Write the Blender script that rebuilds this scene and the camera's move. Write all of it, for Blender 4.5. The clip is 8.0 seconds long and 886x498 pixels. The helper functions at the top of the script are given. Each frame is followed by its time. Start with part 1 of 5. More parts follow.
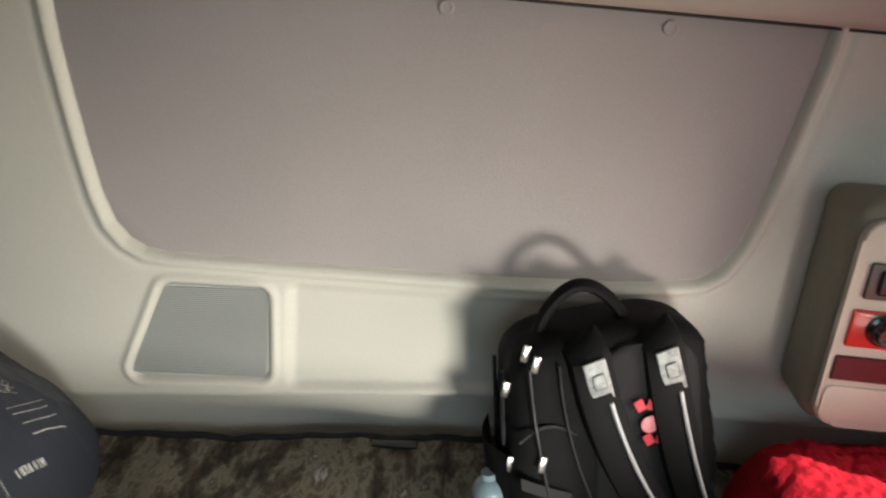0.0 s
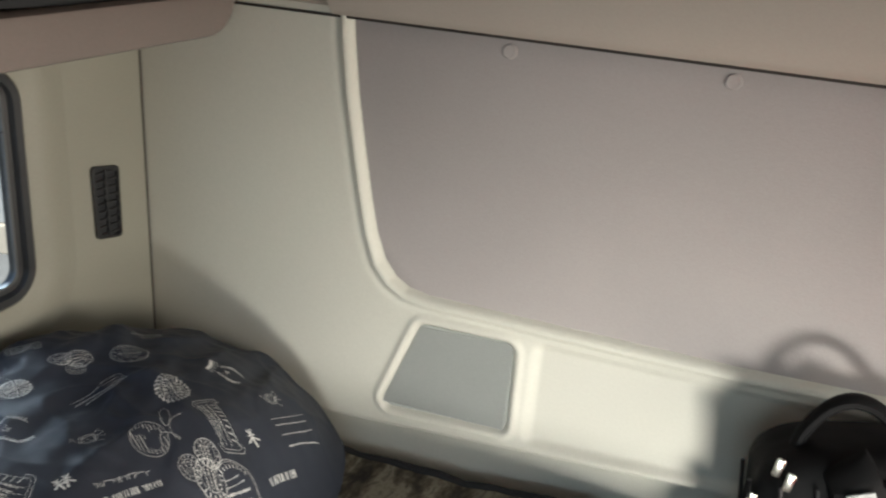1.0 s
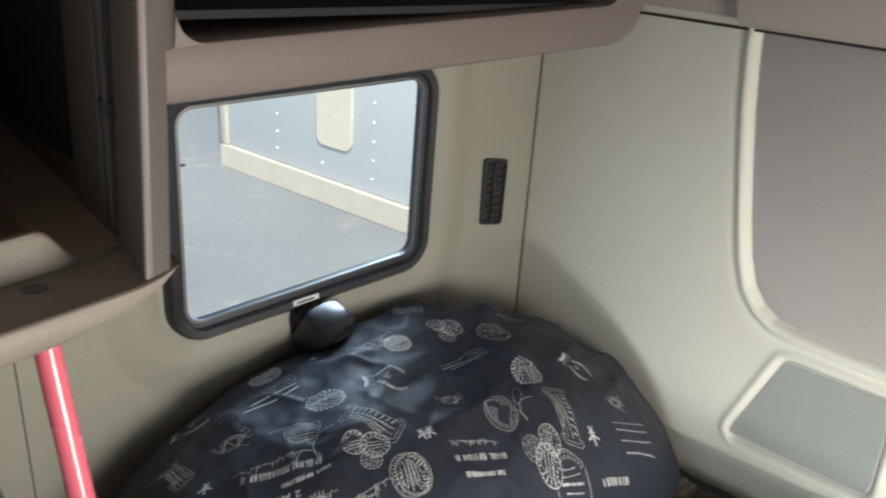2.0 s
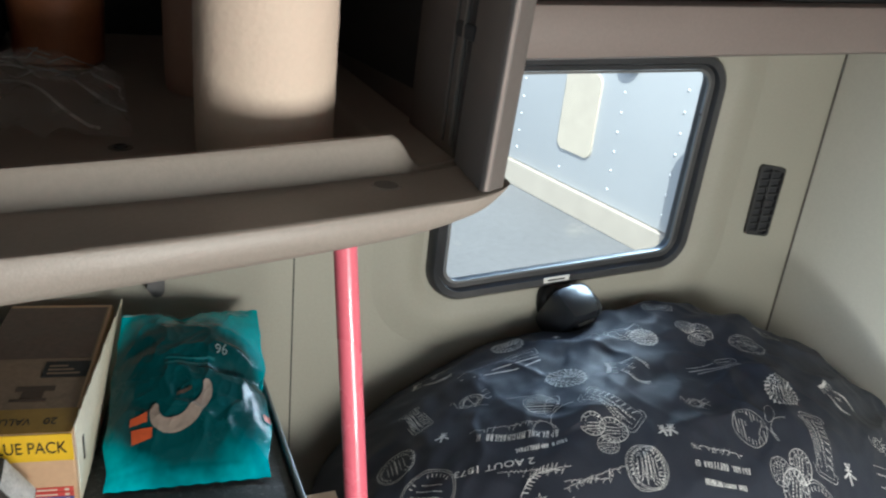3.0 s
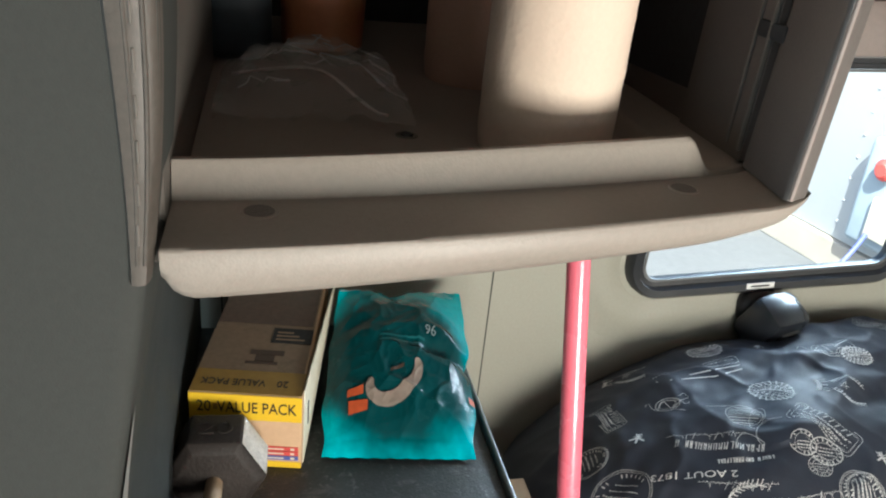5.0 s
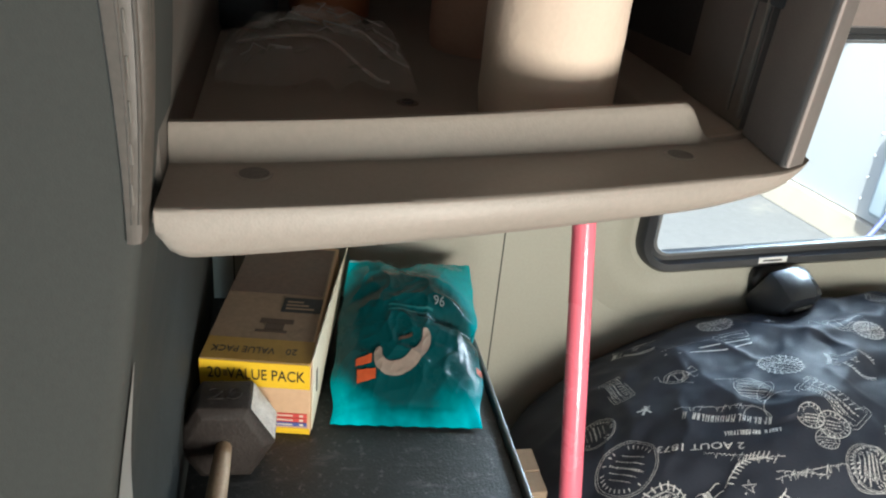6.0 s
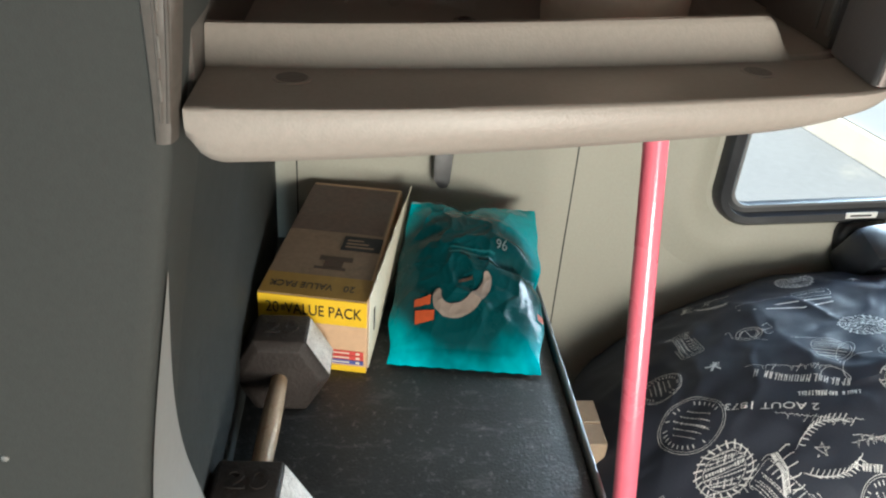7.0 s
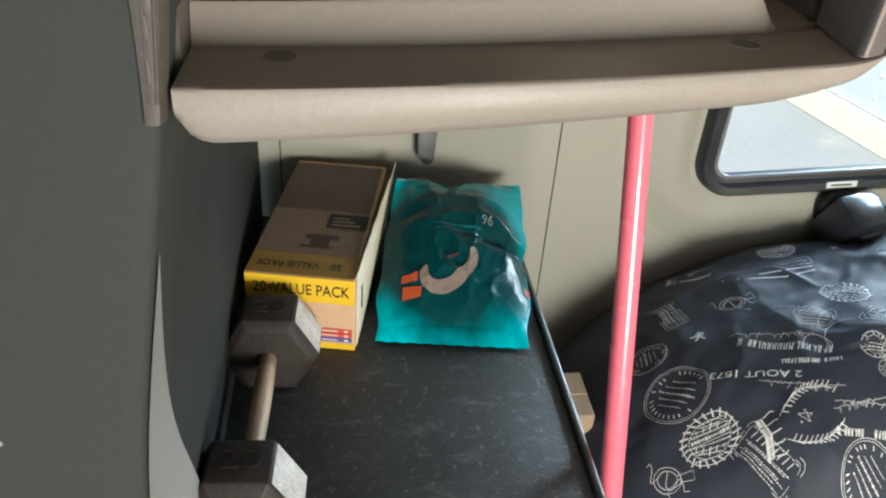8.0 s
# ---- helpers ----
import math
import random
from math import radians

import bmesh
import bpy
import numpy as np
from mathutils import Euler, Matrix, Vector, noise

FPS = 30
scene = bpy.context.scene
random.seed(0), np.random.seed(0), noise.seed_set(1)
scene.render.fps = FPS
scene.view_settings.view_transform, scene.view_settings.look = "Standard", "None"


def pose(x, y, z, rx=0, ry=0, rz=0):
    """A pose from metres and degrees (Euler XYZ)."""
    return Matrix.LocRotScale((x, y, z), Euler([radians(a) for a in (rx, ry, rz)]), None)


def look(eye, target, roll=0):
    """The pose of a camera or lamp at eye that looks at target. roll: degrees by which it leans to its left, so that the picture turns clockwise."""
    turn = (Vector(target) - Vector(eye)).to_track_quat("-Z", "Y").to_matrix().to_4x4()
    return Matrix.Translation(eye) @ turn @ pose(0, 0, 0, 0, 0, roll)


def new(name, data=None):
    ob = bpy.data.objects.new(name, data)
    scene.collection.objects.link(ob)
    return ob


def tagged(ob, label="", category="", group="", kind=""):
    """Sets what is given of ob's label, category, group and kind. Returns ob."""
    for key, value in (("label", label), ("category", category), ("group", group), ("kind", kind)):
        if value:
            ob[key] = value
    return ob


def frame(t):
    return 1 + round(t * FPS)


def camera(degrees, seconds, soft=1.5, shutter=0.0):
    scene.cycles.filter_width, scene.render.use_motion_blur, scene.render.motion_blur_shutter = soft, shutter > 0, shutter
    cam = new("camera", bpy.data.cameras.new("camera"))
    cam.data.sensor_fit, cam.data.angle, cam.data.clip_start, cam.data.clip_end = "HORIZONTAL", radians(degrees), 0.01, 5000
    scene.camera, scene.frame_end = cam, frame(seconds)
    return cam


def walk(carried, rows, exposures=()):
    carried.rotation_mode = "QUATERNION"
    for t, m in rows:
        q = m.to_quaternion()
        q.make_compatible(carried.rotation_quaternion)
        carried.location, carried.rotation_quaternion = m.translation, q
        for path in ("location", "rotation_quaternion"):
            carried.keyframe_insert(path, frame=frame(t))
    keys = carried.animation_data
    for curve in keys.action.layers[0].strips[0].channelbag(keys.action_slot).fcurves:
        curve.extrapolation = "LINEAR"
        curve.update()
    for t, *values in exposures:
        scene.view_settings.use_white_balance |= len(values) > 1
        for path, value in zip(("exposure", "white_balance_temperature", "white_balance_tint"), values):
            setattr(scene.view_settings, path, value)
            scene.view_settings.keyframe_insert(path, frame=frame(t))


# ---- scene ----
cam = camera(57.6, 8.0, soft=2.1, shutter=0.2)

PATH = [
    (0, (0.061, 0.328, 1.615), (-0.008, 2.186, 0.877), 5.1),
    (0.5, (0.048, 0.354, 1.665), (-0.308, 2.174, 0.916), 5.6),
    (1, (0.073, 0.365, 1.664), (-0.645, 2.086, 0.94), 4.8),
    (1.5, (0.074, 0.349, 1.662), (-1.017, 1.861, 0.937), 4.1),
    (2, (0.064, 0.33, 1.661), (-1.332, 1.543, 0.902), 3.8),
    (2.2, (0.063, 0.317, 1.659), (-1.416, 1.425, 0.895), 4.2),
    (3.3, (0.043, 0.257, 1.598), (-1.663, 0.931, 0.801), 6.4),
    (3.5, (0.043, 0.256, 1.596), (-1.675, 0.885, 0.789), 6.2),
    (4, (0.034, 0.234, 1.597), (-1.72, 0.736, 0.778), 5.0),
    (4.5, (0.02, 0.188, 1.595), (-1.745, 0.609, 0.753), 5.4),
    (4.7, (0.016, 0.178, 1.605), (-1.748, 0.598, 0.76), 5.6),
    (5.8, (0.022, 0.183, 1.613), (-1.724, 0.589, 0.725), 5.8),
    (6, (0.027, 0.191, 1.607), (-1.716, 0.568, 0.701), 5.5),
    (6.5, (0.025, 0.211, 1.594), (-1.71, 0.477, 0.636), 4.6),
    (7, (0.017, 0.21, 1.577), (-1.699, 0.406, 0.568), 4.4),
    (7.5, (0.013, 0.205, 1.573), (-1.683, 0.386, 0.529), 4.2),
    (8, (0.017, 0.205, 1.578), (-1.663, 0.445, 0.52), 4.2),
]
# the camera's own exposure and white balance drift as it turns from the pale wall to the dark corner
EXPOSURES = [(0.0, 0.90, 6350, 4), (1.0, 1.10, 6200, 3), (2.0, 1.27, 5950, 2), (3.3, 1.42, 5650, 0), (4.0, 1.60, 5700, 0), (4.5, 1.90, 5850, 0), (8.0, 1.88, 5900, 0)]
walk(cam, [(t, look(eye, target, roll)) for t, eye, target, roll in PATH], EXPOSURES)

# world, sun and window light
world = bpy.data.worlds.new("sky")
scene.world = world
world.use_nodes = True
wn = world.node_tree
sky = wn.nodes.new("ShaderNodeTexSky")
sky.sky_type = "NISHITA"
sky.sun_disc = False
sky.sun_elevation = radians(52)
sky.dust_density, sky.ozone_density = 4.0, 0.6
sky.sun_rotation = radians(114)
wn.links.new(sky.outputs["Color"], wn.nodes["Background"].inputs["Color"])
wn.nodes["Background"].inputs["Strength"].default_value = 0.13

sun_data = bpy.data.lights.new("sun", "SUN")
sun_data.energy, sun_data.angle, sun_data.color = 5.0, radians(0.5), (1.0, 0.93, 0.82)
sun = new("sun", sun_data)
sun.matrix_basis = look((10.0, -4.5, 14.0), (0.0, 0.0, 0.0))


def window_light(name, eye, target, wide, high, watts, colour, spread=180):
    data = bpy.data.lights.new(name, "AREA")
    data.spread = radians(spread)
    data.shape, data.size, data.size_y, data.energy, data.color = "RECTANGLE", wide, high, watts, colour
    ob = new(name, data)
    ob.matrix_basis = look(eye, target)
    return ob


# added lamp in the unseen windscreen opening, standing in for the sky's light
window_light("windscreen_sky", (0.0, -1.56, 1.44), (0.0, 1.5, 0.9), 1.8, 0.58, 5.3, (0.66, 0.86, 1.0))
# added fill lamp, low in an unseen opening of the driver's side
window_light("low_front_fill", (1.05, -0.72, 0.72), (0.04, 1.45, 0.70), 0.52, 0.24, 2.7, (1.0, 0.92, 0.84), 42)
# added warm fill lamp in an unseen opening of the right wall
window_light("right_side_fill", (1.05, 0.84, 1.19), (-0.50, 0.36, 1.30), 0.66, 0.48, 7.8, (1.0, 0.87, 0.745), 134)
# added lamp out of view, boosting the sky's light through the far-side sleeper window
window_light("far_window_fill", (-1.52, 1.66, 1.53), (-0.62, 0.30, 1.02), 0.60, 0.26, 2.1, (0.78, 0.89, 1.0), 110)


# ---------------------------------------------------------------- materials
def surface(name, colour, rough=0.5, metal=0.0, vary=0.12, coarse=6.0, fine=140.0, bump=0.12, spot=None, spot_scale=20.0,
            spot_amount=0.5, coat=0.0, sheen=0.0, island=False, transmission=0.0, spec=0.5):
    """Principled surface: two scales of colour noise, fine relief, optional stains of another colour."""
    m = bpy.data.materials.new(name)
    m.use_nodes = True
    n, l = m.node_tree.nodes, m.node_tree.links
    b = n["Principled BSDF"]
    b.inputs["Roughness"].default_value = rough
    b.inputs["Metallic"].default_value = metal
    b.inputs["Specular IOR Level"].default_value = spec
    b.inputs["Coat Weight"].default_value = coat
    b.inputs["Sheen Weight"].default_value = sheen
    b.inputs["Transmission Weight"].default_value = transmission
    co = n.new("ShaderNodeTexCoord")
    big = n.new("ShaderNodeTexNoise")
    big.inputs["Scale"].default_value, big.inputs["Detail"].default_value = coarse, 5
    small = n.new("ShaderNodeTexNoise")
    small.inputs["Scale"].default_value, small.inputs["Detail"].default_value = fine, 4
    for t in (big, small):
        l.new(co.outputs["Object"], t.inputs["Vector"])
    mix = n.new("ShaderNodeMath")
    mix.operation = "ADD"
    l.new(big.outputs["Fac"], mix.inputs[0])
    l.new(small.outputs["Fac"], mix.inputs[1])
    span = n.new("ShaderNodeMapRange")
    span.inputs["From Min"].default_value, span.inputs["From Max"].default_value = 0.6, 1.4
    span.inputs["To Min"].default_value, span.inputs["To Max"].default_value = 1 - vary, 1 + vary
    l.new(mix.outputs[0], span.inputs["Value"])
    tint = n.new("ShaderNodeVectorMath")
    tint.operation = "SCALE"
    tint.inputs[0].default_value = colour
    l.new(span.outputs[0], tint.inputs["Scale"])
    last = tint.outputs[0]
    if spot:
        st = n.new("ShaderNodeTexNoise")
        st.inputs["Scale"].default_value, st.inputs["Detail"].default_value, st.inputs["Roughness"].default_value = spot_scale, 8, 0.7
        l.new(co.outputs["Object"], st.inputs["Vector"])
        r = n.new("ShaderNodeMapRange")
        r.inputs["From Min"].default_value, r.inputs["From Max"].default_value = 0.56, 0.72
        r.inputs["To Max"].default_value = spot_amount
        l.new(st.outputs["Fac"], r.inputs["Value"])
        mx = n.new("ShaderNodeMix")
        mx.data_type = "RGBA"
        mx.inputs["B"].default_value = (*spot, 1)
        l.new(r.outputs[0], mx.inputs["Factor"])
        l.new(last, mx.inputs["A"])
        last = mx.outputs["Result"]
    l.new(last, b.inputs["Base Color"])
    ro = n.new("ShaderNodeMapRange")
    ro.inputs["From Min"].default_value, ro.inputs["From Max"].default_value = 0.3, 0.7
    ro.inputs["To Min"].default_value, ro.inputs["To Max"].default_value = max(0.02, rough - 0.08), min(1, rough + 0.08)
    l.new(big.outputs["Fac"], ro.inputs["Value"])
    l.new(ro.outputs[0], b.inputs["Roughness"])
    bp = n.new("ShaderNodeBump")
    bp.inputs["Strength"].default_value, bp.inputs["Distance"].default_value = bump, 0.002
    l.new(small.outputs["Fac"], bp.inputs["Height"])
    l.new(bp.outputs[0], b.inputs["Normal"])
    return m


def leather_grain(m, scale, strength):
    """Adds a pebbled cell relief like moulded plastic or embossed paper."""
    n, l = m.node_tree.nodes, m.node_tree.links
    v = n.new("ShaderNodeTexVoronoi")
    v.inputs["Scale"].default_value = scale
    co = n["Texture Coordinate"]
    l.new(co.outputs["Object"], v.inputs["Vector"])
    bp = n.new("ShaderNodeBump")
    bp.inputs["Strength"].default_value, bp.inputs["Distance"].default_value = strength, 0.002
    l.new(v.outputs["Distance"], bp.inputs["Height"])
    l.new(n["Bump"].outputs[0], bp.inputs["Normal"])
    l.new(bp.outputs[0], n["Principled BSDF"].inputs["Normal"])
    return m


def weave(m, scale, strength, along="X"):
    """Adds fine ribs."""
    n, l = m.node_tree.nodes, m.node_tree.links
    w = n.new("ShaderNodeTexWave")
    w.bands_direction = along
    w.inputs["Scale"].default_value, w.inputs["Distortion"].default_value = scale, 0.6
    l.new(n["Texture Coordinate"].outputs["Object"], w.inputs["Vector"])
    bp = n.new("ShaderNodeBump")
    bp.inputs["Strength"].default_value, bp.inputs["Distance"].default_value = strength, 0.002
    l.new(w.outputs["Fac"], bp.inputs["Height"])
    l.new(n["Bump"].outputs[0], bp.inputs["Normal"])
    l.new(bp.outputs[0], n["Principled BSDF"].inputs["Normal"])
    return m


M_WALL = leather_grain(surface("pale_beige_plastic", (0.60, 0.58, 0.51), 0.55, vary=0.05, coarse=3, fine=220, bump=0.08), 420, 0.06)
# the wall's beige plastic again, darkened to put shade on the side walls
M_SIDE = leather_grain(surface("shaded_beige_plastic", (0.33, 0.318, 0.265), 0.5, vary=0.06, coarse=3, fine=220, bump=0.08), 420, 0.08)
M_FABRIC = weave(surface("grey_mauve_fabric", (0.36, 0.325, 0.315), 0.9, vary=0.07, coarse=5, fine=380, bump=0.3), 260, 0.08)
M_GRILLE = surface("grey_grille_plastic", (0.40, 0.41, 0.39), 0.6, vary=0.05, fine=200)
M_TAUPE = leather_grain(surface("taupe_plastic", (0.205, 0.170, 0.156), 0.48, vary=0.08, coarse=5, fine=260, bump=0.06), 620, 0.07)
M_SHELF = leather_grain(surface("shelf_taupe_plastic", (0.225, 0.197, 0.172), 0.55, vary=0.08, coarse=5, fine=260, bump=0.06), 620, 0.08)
# same taupe plastic, darkened to put shade on the posts
M_TAUPE_SHADED = leather_grain(surface("shaded_taupe_plastic", (0.095, 0.083, 0.077), 0.45, vary=0.08, coarse=5, fine=260, bump=0.06), 620, 0.07)
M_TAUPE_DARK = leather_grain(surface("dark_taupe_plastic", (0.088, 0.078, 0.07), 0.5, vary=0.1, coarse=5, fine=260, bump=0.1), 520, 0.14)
M_WARDROBE = leather_grain(surface("wardrobe_grey_vinyl", (0.034, 0.036, 0.034), 0.75, vary=0.1, coarse=4, fine=260, bump=0.06, spec=0.2), 900, 0.06)
M_BLACK_LINER = surface("black_liner", (0.022, 0.023, 0.026), 0.85, vary=0.3)
M_RUBBER = surface("black_rubber", (0.026, 0.027, 0.03), 0.42, vary=0.2, coarse=20)
M_GLOSSBLACK = surface("gloss_black_plastic", (0.015, 0.016, 0.02), 0.16, vary=0.2, coat=0.5)
M_BLACKPLASTIC = surface("black_plastic", (0.02, 0.02, 0.022), 0.4, vary=0.2)
M_COUNTER = surface("black_vinyl_counter", (0.026, 0.029, 0.031), 0.5, vary=0.3, coarse=14, fine=320, bump=0.35, spot=(0.15, 0.15, 0.145), spot_scale=130, spot_amount=0.85)
cn, cl = M_COUNTER.node_tree.nodes, M_COUNTER.node_tree.links
wear_at = cn.new("ShaderNodeMapping")
wear_at.inputs["Scale"].default_value = (60.0, 16.0, 1.0)
cl.new(cn["Texture Coordinate"].outputs["Object"], wear_at.inputs["Vector"])
wear = cn.new("ShaderNodeTexNoise")
wear.inputs["Scale"].default_value, wear.inputs["Detail"].default_value, wear.inputs["Roughness"].default_value = 1.0, 7, 0.72
cl.new(wear_at.outputs[0], wear.inputs["Vector"])
wear_in = cn.new("ShaderNodeMapRange")
wear_in.inputs["From Min"].default_value, wear_in.inputs["From Max"].default_value, wear_in.inputs["To Max"].default_value = 0.55, 0.80, 0.65
cl.new(wear.outputs["Fac"], wear_in.inputs["Value"])
wear_mix = cn.new("ShaderNodeMix")
wear_mix.data_type = "RGBA"
wear_mix.inputs["B"].default_value = (0.17, 0.17, 0.165, 1)
cl.new(wear_in.outputs[0], wear_mix.inputs["Factor"])
cl.new(cn["Principled BSDF"].inputs["Base Color"].links[0].from_socket, wear_mix.inputs["A"])
cl.new(wear_mix.outputs["Result"], cn["Principled BSDF"].inputs["Base Color"])
M_ALU = surface("brushed_aluminium", (0.20, 0.203, 0.205), 0.55, metal=1.0, vary=0.1, coarse=20)
M_CEILING = leather_grain(surface("headliner_beige", (0.40, 0.355, 0.31), 0.75, vary=0.05, coarse=4, fine=300, bump=0.15), 400, 0.06)
M_FLOOR = surface("grey_rubber_floor", (0.16, 0.15, 0.14), 0.7, vary=0.2)
M_GLASS = bpy.data.materials.new("window_glass")
M_GLASS.use_nodes = True
gb = M_GLASS.node_tree.nodes["Principled BSDF"]
gb.inputs["Transmission Weight"].default_value, gb.inputs["Roughness"].default_value, gb.inputs["IOR"].default_value = 1.0, 0.0, 1.02
gb.inputs["Base Color"].default_value = (0.93, 0.96, 0.98, 1)


# ---------------------------------------------------------------- mesh helpers
def finish(name, bm, material, smooth=True):
    bmesh.ops.recalc_face_normals(bm, faces=bm.faces)
    me = bpy.data.meshes.new(name)
    bm.to_mesh(me)
    bm.free()
    me.materials.append(material)
    if smooth:
        me.polygons.foreach_set("use_smooth", [True] * len(me.polygons))
        me.set_sharp_from_angle(angle=radians(42))
    return me


def place_of(ob):
    m = ob.matrix_basis.copy()
    while ob.parent:
        m = ob.parent.matrix_basis @ ob.matrix_parent_inverse @ m
        ob = ob.parent
    return m


def part(name, bm, material, parent, label="", smooth=True):
    """Links a bmesh, given in world metres, as one mesh object under a thing or a part."""
    ob = new(name, finish(name, bm, material, smooth))
    if parent:
        ob.parent = parent
        ob.matrix_parent_inverse = place_of(parent).inverted()
    return tagged(ob, label)


def thing(name, at, label, category, group=""):
    ob = new(name)
    ob.empty_display_size = 0.05
    ob.matrix_basis = Matrix.Translation(at)
    return tagged(ob, label, category, group)


def solid(name, bm, material, label, category, kind="", smooth=True):
    """One top-level mesh."""
    return tagged(new(name, finish(name, bm, material, smooth)), label, category, "", kind)


def box(lo, hi, r=0.0, seg=2, bm=None, m=None):
    bm = bm or bmesh.new()
    c = [(a + b) / 2 for a, b in zip(lo, hi)]
    s = [b - a for a, b in zip(lo, hi)]
    made = bmesh.ops.create_cube(bm, size=1.0, matrix=Matrix.Translation(c) @ Matrix.Diagonal((*s, 1)))
    if r:
        edges = list({e for v in made["verts"] for e in v.link_edges})
        got = bmesh.ops.bevel(bm, geom=edges, offset=r, segments=seg, affect="EDGES", profile=0.5)
        made["verts"] = list({v for f in got["faces"] for v in f.verts} | {v for v in made["verts"] if v.is_valid})
    if m:
        bmesh.ops.transform(bm, matrix=m, verts=[v for v in made["verts"] if v.is_valid])
    return bm


def tube(path, r, n=10, bm=None, caps=True, closed=False, flat=1.0, up=(0, 0, 1)):
    """A round or flattened bar along points."""
    bm = bm or bmesh.new()
    path = [Vector(p) for p in path]
    rings = []
    count = len(path)
    for i, p in enumerate(path):
        if closed:
            d = path[(i + 1) % count] - path[i - 1]
        else:
            d = path[min(i + 1, count - 1)] - path[max(i - 1, 0)]
        d.normalize()
        u = Vector(up)
        if abs(d.dot(u)) > 0.97:
            u = Vector((1, 0, 0))
        s = d.cross(u).normalized()
        u = s.cross(d)
        rad = r[i] if isinstance(r, (list, tuple)) else r
        rings.append([bm.verts.new(p + rad * (math.cos(a) * s + flat * math.sin(a) * u)) for a in [2 * math.pi * k / n for k in range(n)]])
    for i in range(count if closed else count - 1):
        a, b = rings[i], rings[(i + 1) % count]
        for k in range(n):
            bm.faces.new((a[k], a[(k + 1) % n], b[(k + 1) % n], b[k]))
    if caps and not closed:
        bm.faces.new(rings[0])
        bm.faces.new(rings[-1][::-1])
    return bm


def spin(profile, base, axis=(0, 0, 1), n=24, bm=None):
    """A turned body: profile of (radius, height) about an axis through base."""
    bm = bm or bmesh.new()
    q = Vector((0, 0, 1)).rotation_difference(Vector(axis).normalized())
    rings = []
    for r, h in profile:
        rings.append([bm.verts.new(Vector(base) + q @ Vector((r * math.cos(a), r * math.sin(a), h))) for a in [2 * math.pi * k / n for k in range(n)]])
    for a, b in zip(rings, rings[1:]):
        for k in range(n):
            bm.faces.new((a[k], a[(k + 1) % n], b[(k + 1) % n], b[k]))
    bm.faces.new(rings[0][::-1])
    bm.faces.new(rings[-1])
    return bm


def sheet(fn, us, vs, bm=None, thick=0.0):
    """A surface fn(u, v) over a grid; with a thickness it gets a lower skin and edges."""
    bm = bm or bmesh.new()
    g = [[bm.verts.new(fn(u, v)) for v in vs] for u in us]
    for i in range(len(us) - 1):
        for j in range(len(vs) - 1):
            bm.faces.new((g[i][j], g[i + 1][j], g[i + 1][j + 1], g[i][j + 1]))
    return bm


def steps(a, b, n):
    return [a + (b - a) * k / n for k in range(n + 1)]


def prism(points, to3, depth, bm=None, r=0.0, seg=2):
    """A flat outline pushed out: to3(a, b, d) lays the outline and its depth into the world."""
    bm = bm or bmesh.new()
    a = [bm.verts.new(to3(x, y, 0)) for x, y in points]
    b = [bm.verts.new(to3(x, y, depth)) for x, y in points]
    bm.faces.new(a[::-1])
    top = bm.faces.new(b)
    for k in range(len(points)):
        j = (k + 1) % len(points)
        bm.faces.new((a[k], a[j], b[j], b[k]))
    if r:
        bmesh.ops.bevel(bm, geom=list(top.edges), offset=r, segments=seg, affect="EDGES", profile=0.5)
    return bm


def rounded(points, r, n=6):
    """A polygon with its corners rounded by r (one radius, or one a corner)."""
    out = []
    count = len(points)
    for i in range(count):
        p, a, b = Vector(points[i]), Vector(points[i - 1]), Vector(points[(i + 1) % count])
        rad = r[i] if isinstance(r, (list, tuple)) else r
        u, v = (a - p).normalized(), (b - p).normalized()
        half = u.angle(v) / 2
        reach = rad / math.tan(half)
        start, end = p + u * reach, p + v * reach
        centre = p + (u + v).normalized() * (rad / math.sin(half))
        for k in range(n + 1):
            w = (start - centre).lerp(end - centre, k / n).normalized() * rad
            out.append(tuple(centre + w))
    return out


def sdf(points, x, z):
    """Signed distance from a closed outline, below 0 inside (numpy)."""
    p = np.array(points)
    d = np.full(x.shape, 1e9)
    inside = np.zeros(x.shape, bool)
    for i in range(len(p)):
        (x0, z0), (x1, z1) = p[i - 1], p[i]
        ex, ez = x1 - x0, z1 - z0
        t = np.clip(((x - x0) * ex + (z - z0) * ez) / (ex * ex + ez * ez + 1e-12), 0, 1)
        d = np.minimum(d, np.hypot(x - x0 - t * ex, z - z0 - t * ez))
        cross = (z0 > z) != (z1 > z)
        inside ^= cross & (x < (x1 - x0) * (z - z0) / (z1 - z0 + 1e-12) + x0)
    return np.where(inside, -d, d)


def ease(a, b, v):
    t = np.clip((v - a) / (b - a), 0, 1)
    return t * t * (3 - 2 * t)


